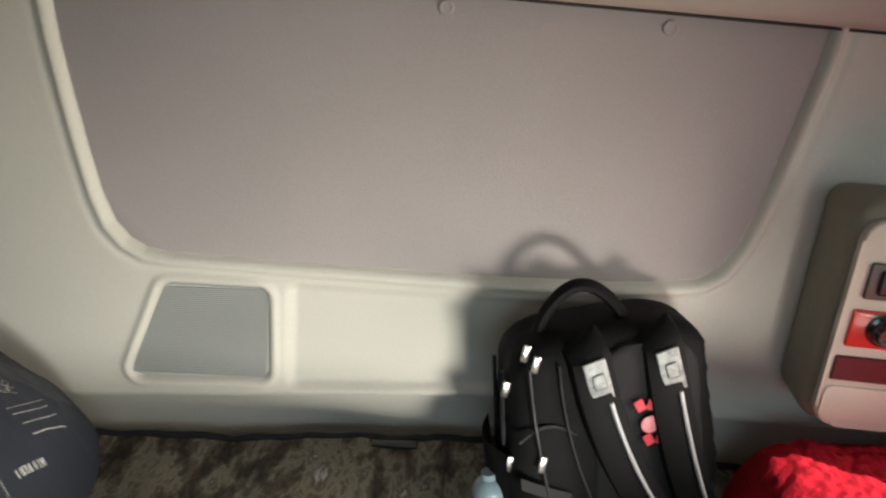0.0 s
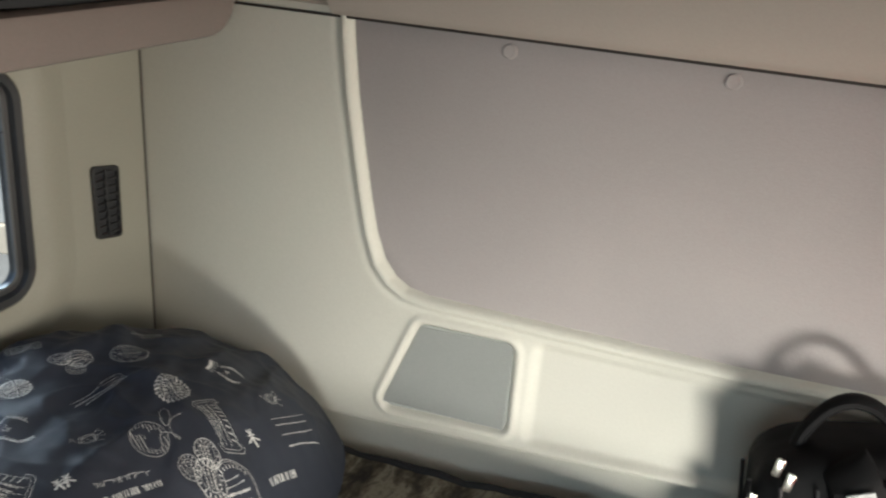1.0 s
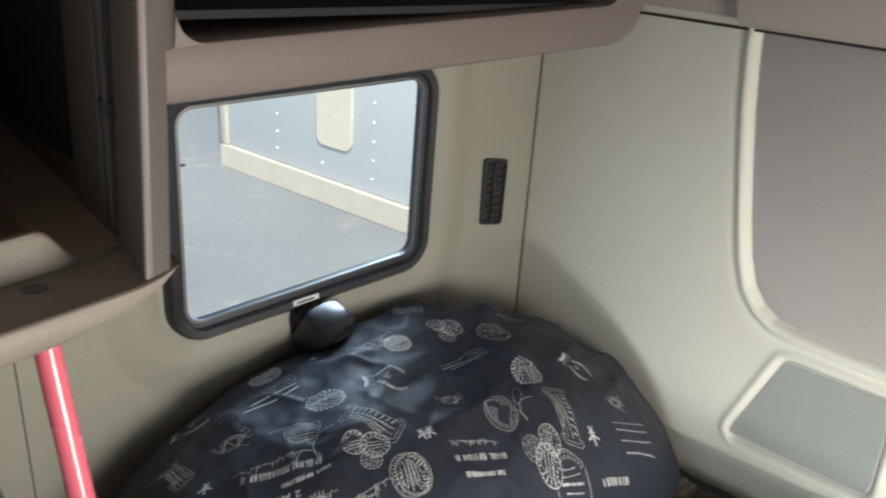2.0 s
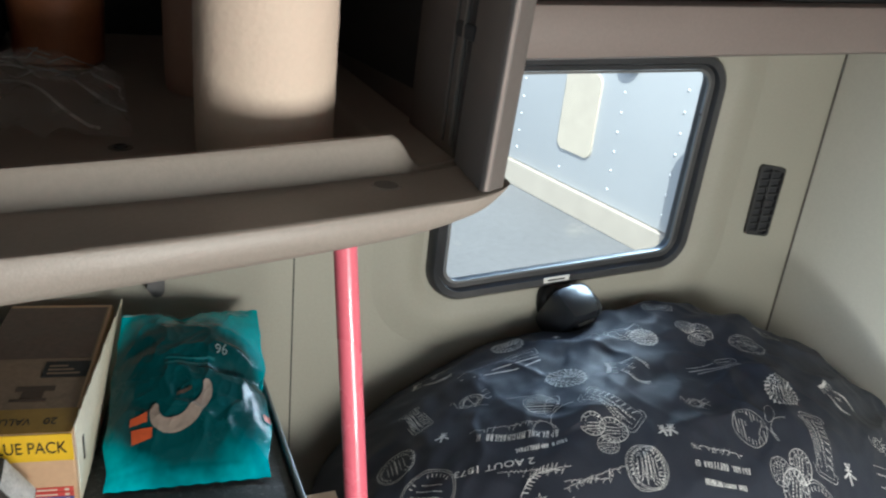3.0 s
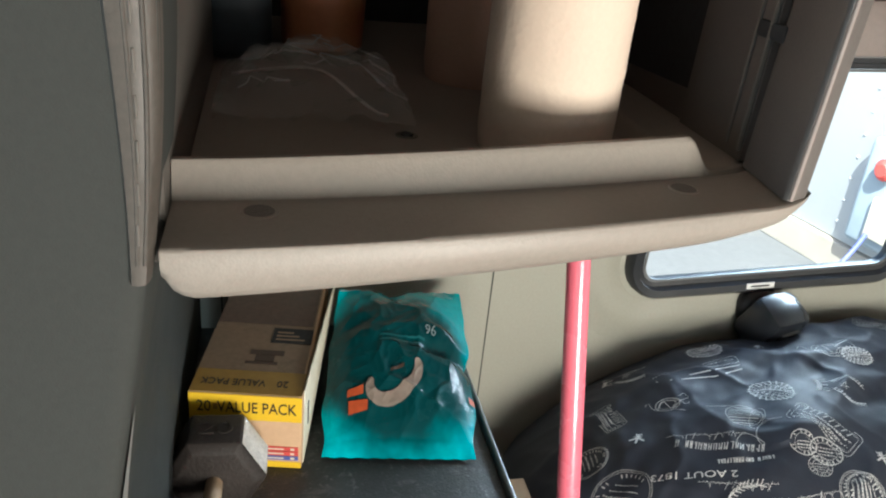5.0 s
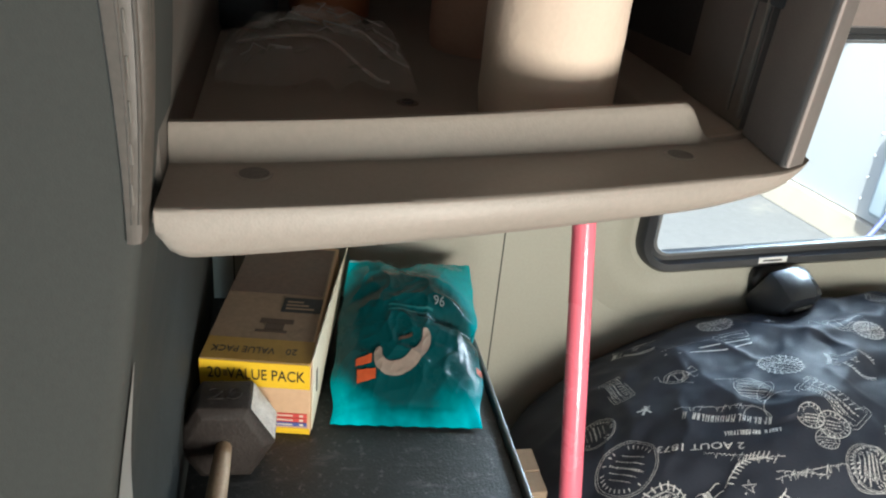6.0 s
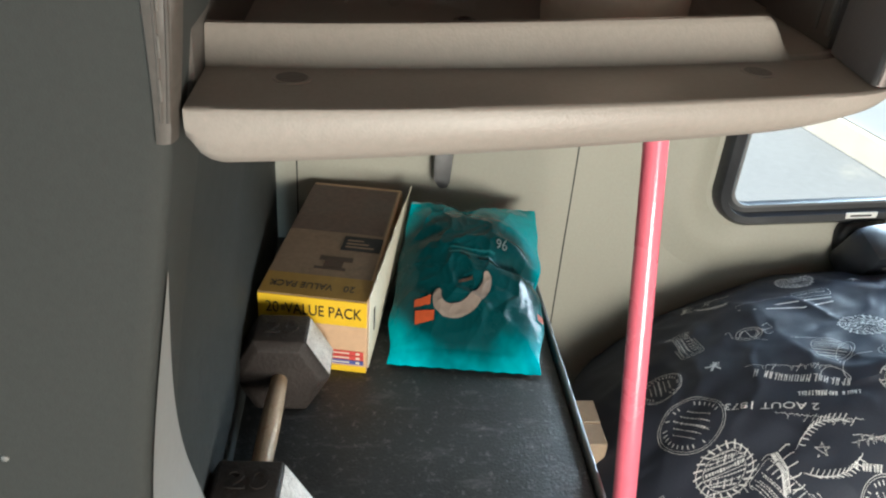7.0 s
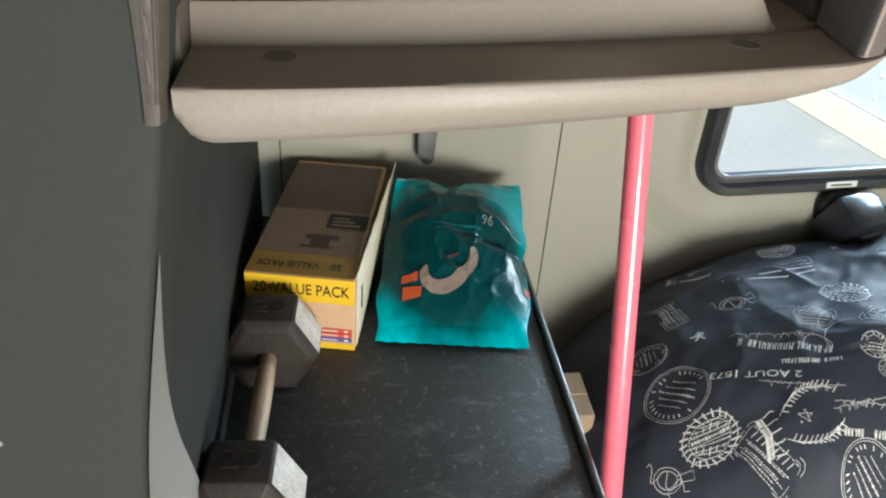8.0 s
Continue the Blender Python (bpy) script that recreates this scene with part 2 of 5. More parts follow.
def ring_plate(outer, hole, to3, depth, bm=None):
    """A plate (rectangle outer = a0, b0, a1, b1) with one hole of any outline, with thickness."""
    bm = bm or bmesh.new()
    a0, b0, a1, b1 = outer
    cx = sum(p[0] for p in hole) / len(hole)
    cy = sum(p[1] for p in hole) / len(hole)
    rim = []
    for x, y in hole:
        dx, dy = x - cx, y - cy
        t = min((a1 - cx) / dx if dx > 1e-9 else 1e9, (a0 - cx) / dx if dx < -1e-9 else 1e9,
                (b1 - cy) / dy if dy > 1e-9 else 1e9, (b0 - cy) / dy if dy < -1e-9 else 1e9)
        rim.append([cx + t * dx, cy + t * dy])
    for corner in ((a0, b0), (a1, b0), (a1, b1), (a0, b1)):
        k = min(range(len(rim)), key=lambda i: (rim[i][0] - corner[0]) ** 2 + (rim[i][1] - corner[1]) ** 2)
        rim[k] = list(corner)
    loops = []
    for d in (0, depth):
        loops.append(([bm.verts.new(to3(x, y, d)) for x, y in hole], [bm.verts.new(to3(x, y, d)) for x, y in rim]))
    n = len(hole)
    for k in range(n):
        j = (k + 1) % n
        (h0, r0), (h1, r1) = loops
        bm.faces.new((h0[k], h0[j], r0[j], r0[k]))
        bm.faces.new((h1[j], h1[k], r1[k], r1[j]))
        bm.faces.new((h0[j], h0[k], h1[k], h1[j]))
        bm.faces.new((r0[k], r0[j], r1[j], r1[k]))
    return bm


def writing(name, text, size, m, material, parent, depth=0.0004, wide=1.0):
    """Raised flat letters in the built-in font, laid out by the pose m."""
    curve = bpy.data.curves.new(name, "FONT")
    curve.body, curve.size, curve.extrude = text, size, depth
    curve.align_x, curve.align_y = "CENTER", "CENTER"
    curve.resolution_u = 3
    holder = bpy.data.objects.new(name, curve)
    scene.collection.objects.link(holder)
    me = bpy.data.meshes.new_from_object(holder)
    bpy.data.objects.remove(holder)
    me.transform(m @ Matrix.Diagonal((wide, 1, 1, 1)))
    me.materials.clear()
    me.materials.append(material)
    ob = new(name, me)
    ob.parent = parent
    ob.matrix_parent_inverse = place_of(parent).inverted()
    return ob


def frame_axes(origin, ax, ay, az):
    m = Matrix.Identity(4)
    for k, v in enumerate((ax, ay, az)):
        v = Vector(v).normalized()
        for i in range(3):
            m[i][k] = v[i]
    m.translation = Vector(origin)
    return m


# ---------------------------------------------------------------- the cab: shell
XL, XR, YB, YF, ZTOP = -1.055, 1.055, 1.53, -1.55, 2.35
COUNTER, BUNK = 0.965, 0.762

solid("floor", box((XL - 0.06, YF - 0.06, -0.06), (XR + 0.06, YB + 0.06, 0)), M_FLOOR, "grey rubber cab floor", "floor", "structure")
solid("chassis", box((XL + 0.1, YF + 0.1, -1.20), (XR - 0.1, YB, -0.061), 0.02, 2), M_FLOOR, "dark truck chassis under the cab", "chassis", "structure")
solid("ceiling", box((XL - 0.06, YF - 0.06, ZTOP), (XR + 0.06, YB + 0.06, ZTOP + 0.06)), M_CEILING, "beige cab headliner", "ceiling", "structure")

# left wall with the sleeper window
WIN = [(0.770, 1.034), (1.221, 1.066), (1.229, 1.399), (0.774, 1.384)]


def grown(points, by):
    c = Vector((sum(p[0] for p in points) / 4, sum(p[1] for p in points) / 4))
    return [(x + by * (1 if x > c.x else -1), y + by * (1 if y > c.y else -1)) for x, y in points]


left3 = lambda y, z, d: (XL - d, y, z)
hole = rounded(grown(WIN, 0.026), 0.055, 8)
wall_left = solid("wall_left", ring_plate((YF, 0, YB + 0.06, ZTOP), hole, left3, 0.021), M_SIDE, "beige moulded plastic side wall, darkened for shade", "wall", "structure")
# unseen right wall, its opening added to let in the fill lamp and sun
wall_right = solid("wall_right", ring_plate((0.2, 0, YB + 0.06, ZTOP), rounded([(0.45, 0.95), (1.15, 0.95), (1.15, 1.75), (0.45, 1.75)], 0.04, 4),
                   lambda y, z, d: (XR + d, y, z), 0.06), M_SIDE, "beige moulded plastic side wall, darkened for shade", "wall", "structure")
# opening added to hold the low fill lamp
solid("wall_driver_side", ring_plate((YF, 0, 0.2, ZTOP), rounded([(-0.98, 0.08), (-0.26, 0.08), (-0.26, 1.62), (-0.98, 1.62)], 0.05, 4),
      lambda y, z, d: (XR + d, y, z), 0.06), M_SIDE, "unseen beige cab side, darkened, with an opening for the fill lamp", "wall", "structure")
solid("wall_front", ring_plate((XL, 0, XR, ZTOP), rounded([(-0.95, 1.12), (0.95, 1.12), (0.95, 1.76), (-0.95, 1.76)], 0.08, 4),
      lambda x, z, d: (x, YF - d, z), 0.06), M_TAUPE_DARK, "dark taupe cab front with windscreen opening", "wall", "structure")

# vertical seam lines in the left wall
for y, z0, z1 in ((0.521, 0.5, 1.40), (0.112, COUNTER, 1.40)):
    solid("trim", box((XL, y - 0.0009, z0), (XL + 0.0008, y + 0.0009, z1)), M_BLACK_LINER, "thin dark panel joint in the side wall", "joint", "structure")
solid("trim", box((XL + 0.001, YB - 0.003, 0.7), (XL + 0.004, YB - 0.001, 1.52)), M_TAUPE_DARK, "thin dark corner joint", "joint", "structure")

# back wall: moulded skin with a recessed fabric panel, a speaker field and a ledge
PANEL = [(-0.612, 1.62), (-0.607, 1.50), (-0.596, 1.41), (-0.580, 1.32), (-0.563, 1.235), (-0.548, 1.17), (-0.530, 1.122), (-0.506, 1.094), (-0.478, 1.079), (-0.440, 1.0745),
         (-0.20, 1.081), (0.08, 1.090), (0.30, 1.104), (0.395, 1.116), (0.432, 1.124), (0.460, 1.145), (0.484, 1.19), (0.502, 1.26), (0.522, 1.38), (0.538, 1.49), (0.548, 1.62)]
SPEAKER = rounded([(-0.522, 0.832), (-0.264, 0.860), (-0.267, 1.036), (-0.447, 1.026)], 0.020, 5)
ledge = lambda x: 0.785 + 0.125 * np.clip(x + 0.58, -0.4, 0.64) + 0.02 * np.clip(x - 0.06, 0, 1)
FIELD = rounded([(-0.236, 0.846), (0.32, 0.905), (0.32, 1.072), (-0.236, 1.048)], 0.02, 4)
xs, zs = np.linspace(XL, XR, 560), np.linspace(0.60, 1.545, 280)
gx, gz = np.meshgrid(xs, zs, indexing="ij")
ds, dp, df = sdf(SPEAKER, gx, gz), sdf(PANEL, gx, gz), sdf(FIELD, gx, gz)
out = -0.012 * (1 - ease(-0.008, 0.002, dp)) + 0.0062 * np.exp(-(((dp - 0.010) / 0.0075) ** 2)) - 0.0028 * np.exp(-(((dp - 0.024) / 0.007) ** 2))
out += 0.0050 * np.exp(-(((ds - 0.009) / 0.007) ** 2)) - 0.010 * (1 - ease(-0.006, 0.003, ds))
out += -0.011 * (1 - ease(-0.016, 0.006, df))
low = gz - ledge(gx)
out += -0.030 * (1 - ease(-0.012, 0.008, low)) + 0.004 * np.exp(-(((low - 0.014) / 0.010) ** 2))
bm = bmesh.new()
grid = [[bm.verts.new((gx[i, j], YB - out[i, j], gz[i, j])) for j in range(len(zs))] for i in range(len(xs))]
for i in range(len(xs) - 1):
    for j in range(len(zs) - 1):
        bm.faces.new((grid[i][j], grid[i + 1][j], grid[i + 1][j + 1], grid[i][j + 1]))
wall_back = solid("wall_back", bm, M_WALL, "pale beige moulded plastic sleeper back wall", "wall", "structure")
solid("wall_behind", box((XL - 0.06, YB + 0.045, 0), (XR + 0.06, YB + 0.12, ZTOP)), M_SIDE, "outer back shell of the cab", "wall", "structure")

back3 = lambda x, z, d: (x, YB + 0.016 - d, z)
panel = solid("fabric_panel", prism([(-0.02 + (x + 0.02) * 0.987, 1.34 + (min(z, 1.542) - 1.34) * 0.98) for x, z in PANEL], back3, 0.008, r=0.002),
              M_FABRIC, "large grey-mauve fabric panel set into the back wall", "wall panel")
for x in (-0.334, -0.010, 0.313):
    part("snap_button", spin([(0.0115, 0), (0.0115, 0.002), (0.009, 0.0035), (0.0075, 0.0028), (0.004, 0.0028)], (x, YB + 0.008, 1.509), (0, -1, 0), 16), M_FABRIC, panel, "small fabric-coloured press stud")

# speaker
speaker = thing("speaker_cover", (-0.39, YB, 0.86), "grey ribbed plastic speaker grille with slanted side in back wall", "speaker grille")
part("backing", prism(rounded([(-0.517, 0.837), (-0.268, 0.864), (-0.271, 1.032), (-0.444, 1.022)], 0.016, 5), lambda x, z, d: (x, YB + 0.0085 - d, z), 0.003), M_GRILLE, speaker)
bm = bmesh.new()
for k in range(46):
    z = 0.846 + 0.170 * k / 45
    x0 = -0.511 + 0.068 * k / 45
    rib = Matrix.Translation((x0, 0, z)) @ Matrix.Rotation(-0.075, 4, "Y")
    box((0, YB + 0.0015, -0.0011), (-0.271 - x0, YB + 0.006, 0.0011), bm=bm, m=rib)
part("ribs", bm, M_GRILLE, speaker)

# bolster of the folded upper bunk above the fabric panel
M_JOINT = surface("dark_brown_joint", (0.030, 0.024, 0.021), 0.8, vary=0.2)
bolster = thing("upper_bunk_bolster", (0, YB, 1.54), "beige padded bolster of the folded upper bunk on back wall", "bunk")
prof = [(0.0, 1.536), (0.012, 1.533), (0.03, 1.535), (0.046, 1.548), (0.055, 1.575), (0.058, 1.62), (0.058, 1.95), (0.0, 1.99)]
part("bolster_cushion", sheet(lambda x, k: (x, YB - 0.002 - prof[k][0], prof[k][1]), steps(-0.62, XR, 40), range(len(prof))), M_CEILING, bolster)
prof2 = [(0.0, 1.547), (0.010, 1.545), (0.024, 1.549), (0.034, 1.562), (0.038, 1.60), (0.038, 1.95), (0.0, 1.99)]
part("end_cover", sheet(lambda x, k: (x, YB - 0.002 - prof2[k][0], prof2[k][1]), steps(XL, -0.624, 16), range(len(prof2))), M_CEILING, bolster)
part("joint_strip", box((-0.9, YB - 0.004, 1.5275), (XR, YB + 0.012, 1.5315), 0.001), M_JOINT, bolster, "dark shadow gap strip")

# ---------------------------------------------------------------- sleeper window
window = tagged(new("window_1"), "black rubber-framed sleeper side window", "window", "", "structure")
window.matrix_basis = Matrix.Translation((XL, 1.0, 1.03))
bm = bmesh.new()
loops = []
for by, rad, d in ((0.033, 0.063, 0.0), (0.031, 0.061, -0.012), (0.025, 0.055, -0.018), (0.014, 0.044, -0.016), (0.010, 0.036, -0.006), (0.002, 0.028, -0.004), (0.0, 0.026, 0.012), (0.004, 0.028, 0.020), (0.028, 0.052, 0.0215)):
    loops.append([bm.verts.new(left3(y, z, d)) for y, z in rounded(grown(WIN, by), rad, 8)])
for a, b in zip(loops, loops[1:]):
    for k in range(len(a)):
        j = (k + 1) % len(a)
        bm.faces.new((a[k], a[j], b[j], b[k]))
part("window_frame", bm, M_RUBBER, window, "black rubber window seal")
bm = bmesh.new()
loops = []
for by, d in ((0.0015, -0.0035), (0.0015, -0.0058), (-0.0025, -0.0058), (-0.0025, 0.0)):
    loops.append([bm.verts.new(left3(y, z, d)) for y, z in rounded(grown(WIN, by), 0.026, 8)])
for a, b in zip(loops, loops[1:]):
    for k in range(len(a)):
        j = (k + 1) % len(a)
        bm.faces.new((a[k], a[j], b[j], b[k]))
part("glazing_bead", bm, M_ALU, window, "thin bright glazing bead")
pane = part("pane", prism(rounded(grown(WIN, 0.004), 0.026, 8), lambda y, z, d: (XL - 0.008 - d, y, z), 0.003), M_GLASS, window, "clear glass pane")
pane.visible_shadow = False
M_STICKER = surface("white_sticker", (0.75, 0.75, 0.72), 0.4)
st = part("maker_sticker", box((XL + 0.0165, 0.955, 1.0275), (XL + 0.0185, 1.005, 1.0375), m=Matrix.Translation((0, 0.98, 1.0325)) @ Matrix.Rotation(radians(3.8), 4, "X") @ Matrix.Translation((0, -0.98, -1.0325))), M_STICKER, window, "small white maker's label")
part("label_bar", box((XL + 0.0186, 0.962, 1.0308), (XL + 0.0189, 0.996, 1.0338), m=Matrix.Translation((0, 0.98, 1.0325)) @ Matrix.Rotation(radians(3.8), 4, "X") @ Matrix.Translation((0, -0.98, -1.0325))), M_RUBBER, window)
for y, z in ((0.776, 1.30), (1.228, 1.322)):
    part("index_mark", box((XL + 0.001, y - 0.006, z - 0.0015), (XL + 0.005, y + 0.008, z + 0.0015)), M_RUBBER, window)

# soft moulded rim of the side wall round the window
bm = bmesh.new()
loops = []
for by, rad, d in ((0.034, 0.064, 0.002), (0.046, 0.070, -0.0015), (0.060, 0.080, -0.008), (0.072, 0.090, -0.0105), (0.086, 0.10, -0.009), (0.108, 0.12, -0.003), (0.130, 0.14, 0.001)):
    loops.append([bm.verts.new(left3(y, min(z, 1.46), d)) for y, z in rounded(grown(WIN, by), rad, 8)])
for a, b in zip(loops, loops[1:]):
    for k in range(len(a)):
        j = (k + 1) % len(a)
        bm.faces.new((a[k], a[j], b[j], b[k]))
bmesh.ops.remove_doubles(bm, verts=bm.verts, dist=0.0001)
solid("trim", bm, M_SIDE, "beige moulded rim round the window, darkened for shade", "window rim", "structure")

# air vent beside the window
vent = thing("air_vent", (XL, 1.424, 1.08), "black plastic louvred air vent in the side wall", "air vent")
VQ = rounded([(1.394, 1.088), (1.454, 1.078), (1.456, 1.218), (1.392, 1.228)], 0.008, 4)
bm = bmesh.new()
loops = []
for by, d in ((0.0, 0.0), (0.0, -0.006), (-0.006, -0.007), (-0.006, 0.004)):
    loops.append([bm.verts.new(left3(y + by * (1 if y > 1.424 else -1), z + by * (1 if z > 1.153 else -1), d)) for y, z in VQ])
for a, b in zip(loops, loops[1:]):
    for k in range(len(a)):
        bm.faces.new((a[k], a[(k + 1) % len(a)], b[(k + 1) % len(a)], b[k]))
part("bezel", bm, M_BLACKPLASTIC, vent)
part("backing", prism(VQ, left3, -0.0012), M_BLACK_LINER, vent)
for k in range(9):
    z = 1.094 + 0.118 * k / 8
    part("slat", box((XL + 0.001, 1.400, z - 0.003), (XL + 0.006, 1.449, z + 0.001), 0.0006, 1), M_BLACKPLASTIC, vent)
part("bar", box((XL + 0.002, 1.420, 1.086), (XL + 0.0075, 1.4265, 1.220), 0.001, 1), M_BLACKPLASTIC, vent)
part("slider", box((XL + 0.005, 1.416, 1.146), (XL + 0.011, 1.430, 1.158), 0.002, 2), M_BLACKPLASTIC, vent)

# ---------------------------------------------------------------- overhead open locker above the window
locker = thing("overhead_locker", (-0.93, 1.0, 1.45), "taupe plastic overhead locker with black open front above window", "overhead locker")
# front frame: outline in (y, z), with the opening
XV = -0.825
lip_low = lambda y: 1.443 + 0.034 * (y - 0.68) / 0.8


def locker_front(bm):
    ys = steps(0.49, 1.524, 70)
    rows_ = []
    for y in ys:
        zb = lip_low(y)
        if y > 1.455:
            zb += 0.066 * (1 - math.sqrt(max(0, 1 - ((y - 1.455) / 0.0695) ** 2)))
        zt = lip_low(y) + 0.070
        row = []
        for x, z in ((XL, zb + 0.002), (XV - 0.012, zb), (XV - 0.003, zb + 0.004), (XV, zb + 0.013), (XV, max(zt - 0.010, zb + 0.014)), (XV - 0.003, max(zt - 0.003, zb + 0.016)), (XV - 0.012, max(zt, zb + 0.018)), (XL, max(zt, zb + 0.018))):
            row.append(bm.verts.new((x, y, z)))
        rows_.append(row)
    for a, b in zip(rows_, rows_[1:]):
        for k in range(len(a) - 1):
            bm.faces.new((a[k], a[k + 1], b[k + 1], b[k]))
    return bm


part("front_rail", locker_front(bmesh.new()), M_TAUPE, locker)
part("end_post", box((XV - 0.20, 1.462, 1.535), (XV, 1.524, 2.05), 0.012, 3), M_TAUPE, locker)
for y, z, dy in ((0.693, 1.512, 1), (1.4625, 1.5435, -1)):
    arc = [(y + dy * 0.034 * (1 - math.sin(a)), z + 0.034 * (1 - math.cos(a))) for a in steps(0, math.pi / 2, 8)]
    part("corner_fillet", prism([(y - dy * 0.004, z - 0.004)] + arc, lambda a, b, d: (XV - 0.001 - d, a, b), 0.03), M_TAUPE, locker)
part("side_post", box((XV - 0.20, 0.49, 1.50), (XV, 0.695, 2.05), 0.012, 3), M_TAUPE_SHADED, locker)
part("top_rail", box((XV - 0.20, 0.49, 1.98), (XV, 1.524, 2.06), 0.012, 3), M_TAUPE, locker)
part("liner_back", box((XL + 0.004, 0.60, 1.50), (XL + 0.014, 1.50, 2.04)), M_BLACK_LINER, locker, "black fabric liner")
part("liner_floor", box((XL + 0.004, 0.60, 1.535), (XV - 0.03, 1.50, 1.545)), M_BLACK_LINER, locker, "black fabric liner")

# ---------------------------------------------------------------- tower cabinet with the open shelf
tower = thing("tower_cabinet", (-0.7, 0.3, 1.40), "dark taupe moulded tower cabinet with an open cubby shelf", "cabinet")
front_x = lambda y: -0.320 - 0.28 * max(0, y - 0.13) ** 1.5 - 8.0 * max(0, y - 0.470) ** 2
bm = bmesh.new()
rows_ = []
for y in steps(0.131, 0.511, 84):
    f = front_x(y)
    z0 = 1.4175 + 0.007 * (y - 0.13) / 0.3
    if y > 0.415:
        z0 += 0.027 * (1 - math.sqrt(max(0, 1 - ((y - 0.415) / 0.0975) ** 2)))
    if y < 0.147:
        z0 += 0.016 * (1 - math.sqrt(max(0, 1 - ((0.147 - y) / 0.0165) ** 2)))
    crest = 1.4667 + 0.005 * (y - 0.13) / 0.3
    side = float(ease(0.437, 0.462, y))
    crest, well = crest + (1.4475 - crest) * side, 1.4340 + 0.0132 * float(ease(0.440, 0.452, y))
    h = 1.4465 - z0
    row = []
    for dx, z in ((0.70, z0 - 0.006), (0.045, z0 - 0.006), (0.020, z0 - 0.004), (0.008, z0), (0.002, z0 + 0.22 * h), (0.0, z0 + 0.5 * h), (0.0, z0 + 0.93 * h),
                  (0.001, z0 + 0.985 * h), (0.0035, 1.4467), (0.051, 1.4467), (0.056, 1.4473), (0.061, crest - 0.003), (0.0635, crest), (0.068, crest), (0.071, crest - 0.002), (0.080, well + 0.001), (0.084, well), (0.66, well)):
        row.append(bm.verts.new((f - dx, y, z)))
    rows_.append(row)
for a, b in zip(rows_, rows_[1:]):
    for k in range(len(a) - 1):
        bm.faces.new((a[k], a[k + 1], b[k + 1], b[k]))
for row in (rows_[0], rows_[-1]):
    bm.faces.new(row)
shelf = part("shelf", bm, M_SHELF, tower, "taupe moulded shelf with a rounded padded front lip")
# holes are flat discs; their dark colour gives the recess its shade
for x, y in ((-0.3645, 0.174), (-0.4055, 0.427)):
    hole_ = part("drain_hole", spin([(0.0084, 0.0004), (0.0080, 0.0002), (0.0074, 0.0003), (0.001, 0.0003)], (x, y, 1.4466), (0.05, 0, 1), 24), M_TAUPE_DARK, shelf, "fixing hole drawn as a dark disc for its shade")
    part("hole_rim", tube([(x + 0.0086 * math.cos(a), y + 0.0086 * math.sin(a), 1.4464) for a in steps(0, 2 * math.pi, 24)[:-1]], 0.0012, 6, closed=True), M_SHELF, hole_)
    part("hole_shade", spin([(0.0062, 0.0), (0.0060, 0.0004), (0.001, 0.0004)], (x + 0.001, y, 1.4468), (0.05, 0, 1), 16), M_TAUPE_DARK, hole_)
screw = part("screw", spin([(0.0052, 0), (0.0048, 0.0012), (0.0044, 0.0018), (0.0022, 0.0010)], (-0.536, 0.276, 1.4341), (0, 0, 1), 12), M_BLACKPLASTIC, shelf, "small black screw")
part("screw_washer", spin([(0.0085, 0), (0.0082, 0.0004), (0.005, 0.0005)], (-0.536, 0.276, 1.4341), (0, 0, 1), 16), M_TAUPE_DARK, screw)
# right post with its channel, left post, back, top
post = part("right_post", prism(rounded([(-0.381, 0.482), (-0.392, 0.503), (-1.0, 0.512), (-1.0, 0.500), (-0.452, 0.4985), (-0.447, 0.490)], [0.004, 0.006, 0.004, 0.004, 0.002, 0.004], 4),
            lambda x, y, d: (x, y + 0.05 * d, 1.448 + d), 0.62), M_TAUPE_SHADED, tower)
part("post_welt", tube([(-0.3805, 0.4835 + 0.05 * d, 1.450 + d) for d in steps(0, 0.6, 12)], 0.0016, 8), M_TAUPE, tower, "paler bead along the front edge")
part("inner_panel", prism([(-0.4555, 0.4925), (-0.4555, 0.4975), (-0.548, 0.4985), (-0.548, 0.4935)], lambda x, y, d: (x, y + 0.03 * d, 1.448 + d), 0.62), M_TAUPE_SHADED, tower)
part("channel", tube([(-0.459, 0.4918 + 0.03 * d, 1.455 + d) for d in steps(0, 0.6, 8)], 0.0022, 8), M_TAUPE_DARK, tower, "raised channel bead")
part("channel", tube([(-0.476, 0.4922 + 0.03 * d, 1.455 + d) for d in steps(0, 0.6, 8)], 0.0016, 8), M_TAUPE_DARK, tower, "raised channel bead")
part("channel_slot", box((-0.474, 0.4925, 1.530), (-0.442, 0.4965, 1.541), 0.002, 2), M_BLACK_LINER, tower, "dark latch slot")
part("inner_side", box((-1.0, 0.500, 1.40), (-0.549, 0.507, 2.06)), M_BLACK_LINER, tower)
part("back_panel", box((-1.01, 0.10, 1.40), (-0.99, 0.50, 2.06)), M_BLACK_LINER, tower)
part("top_panel", box((-1.0, 0.10, 2.04), (-0.37, 0.50, 2.07)), M_TAUPE, tower)
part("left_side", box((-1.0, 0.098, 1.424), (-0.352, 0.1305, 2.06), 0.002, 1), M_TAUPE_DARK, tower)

M_NICHE = surface("niche_grey_laminate", (0.028, 0.031, 0.031), 0.7, vary=0.2, coarse=6, spec=0.2)
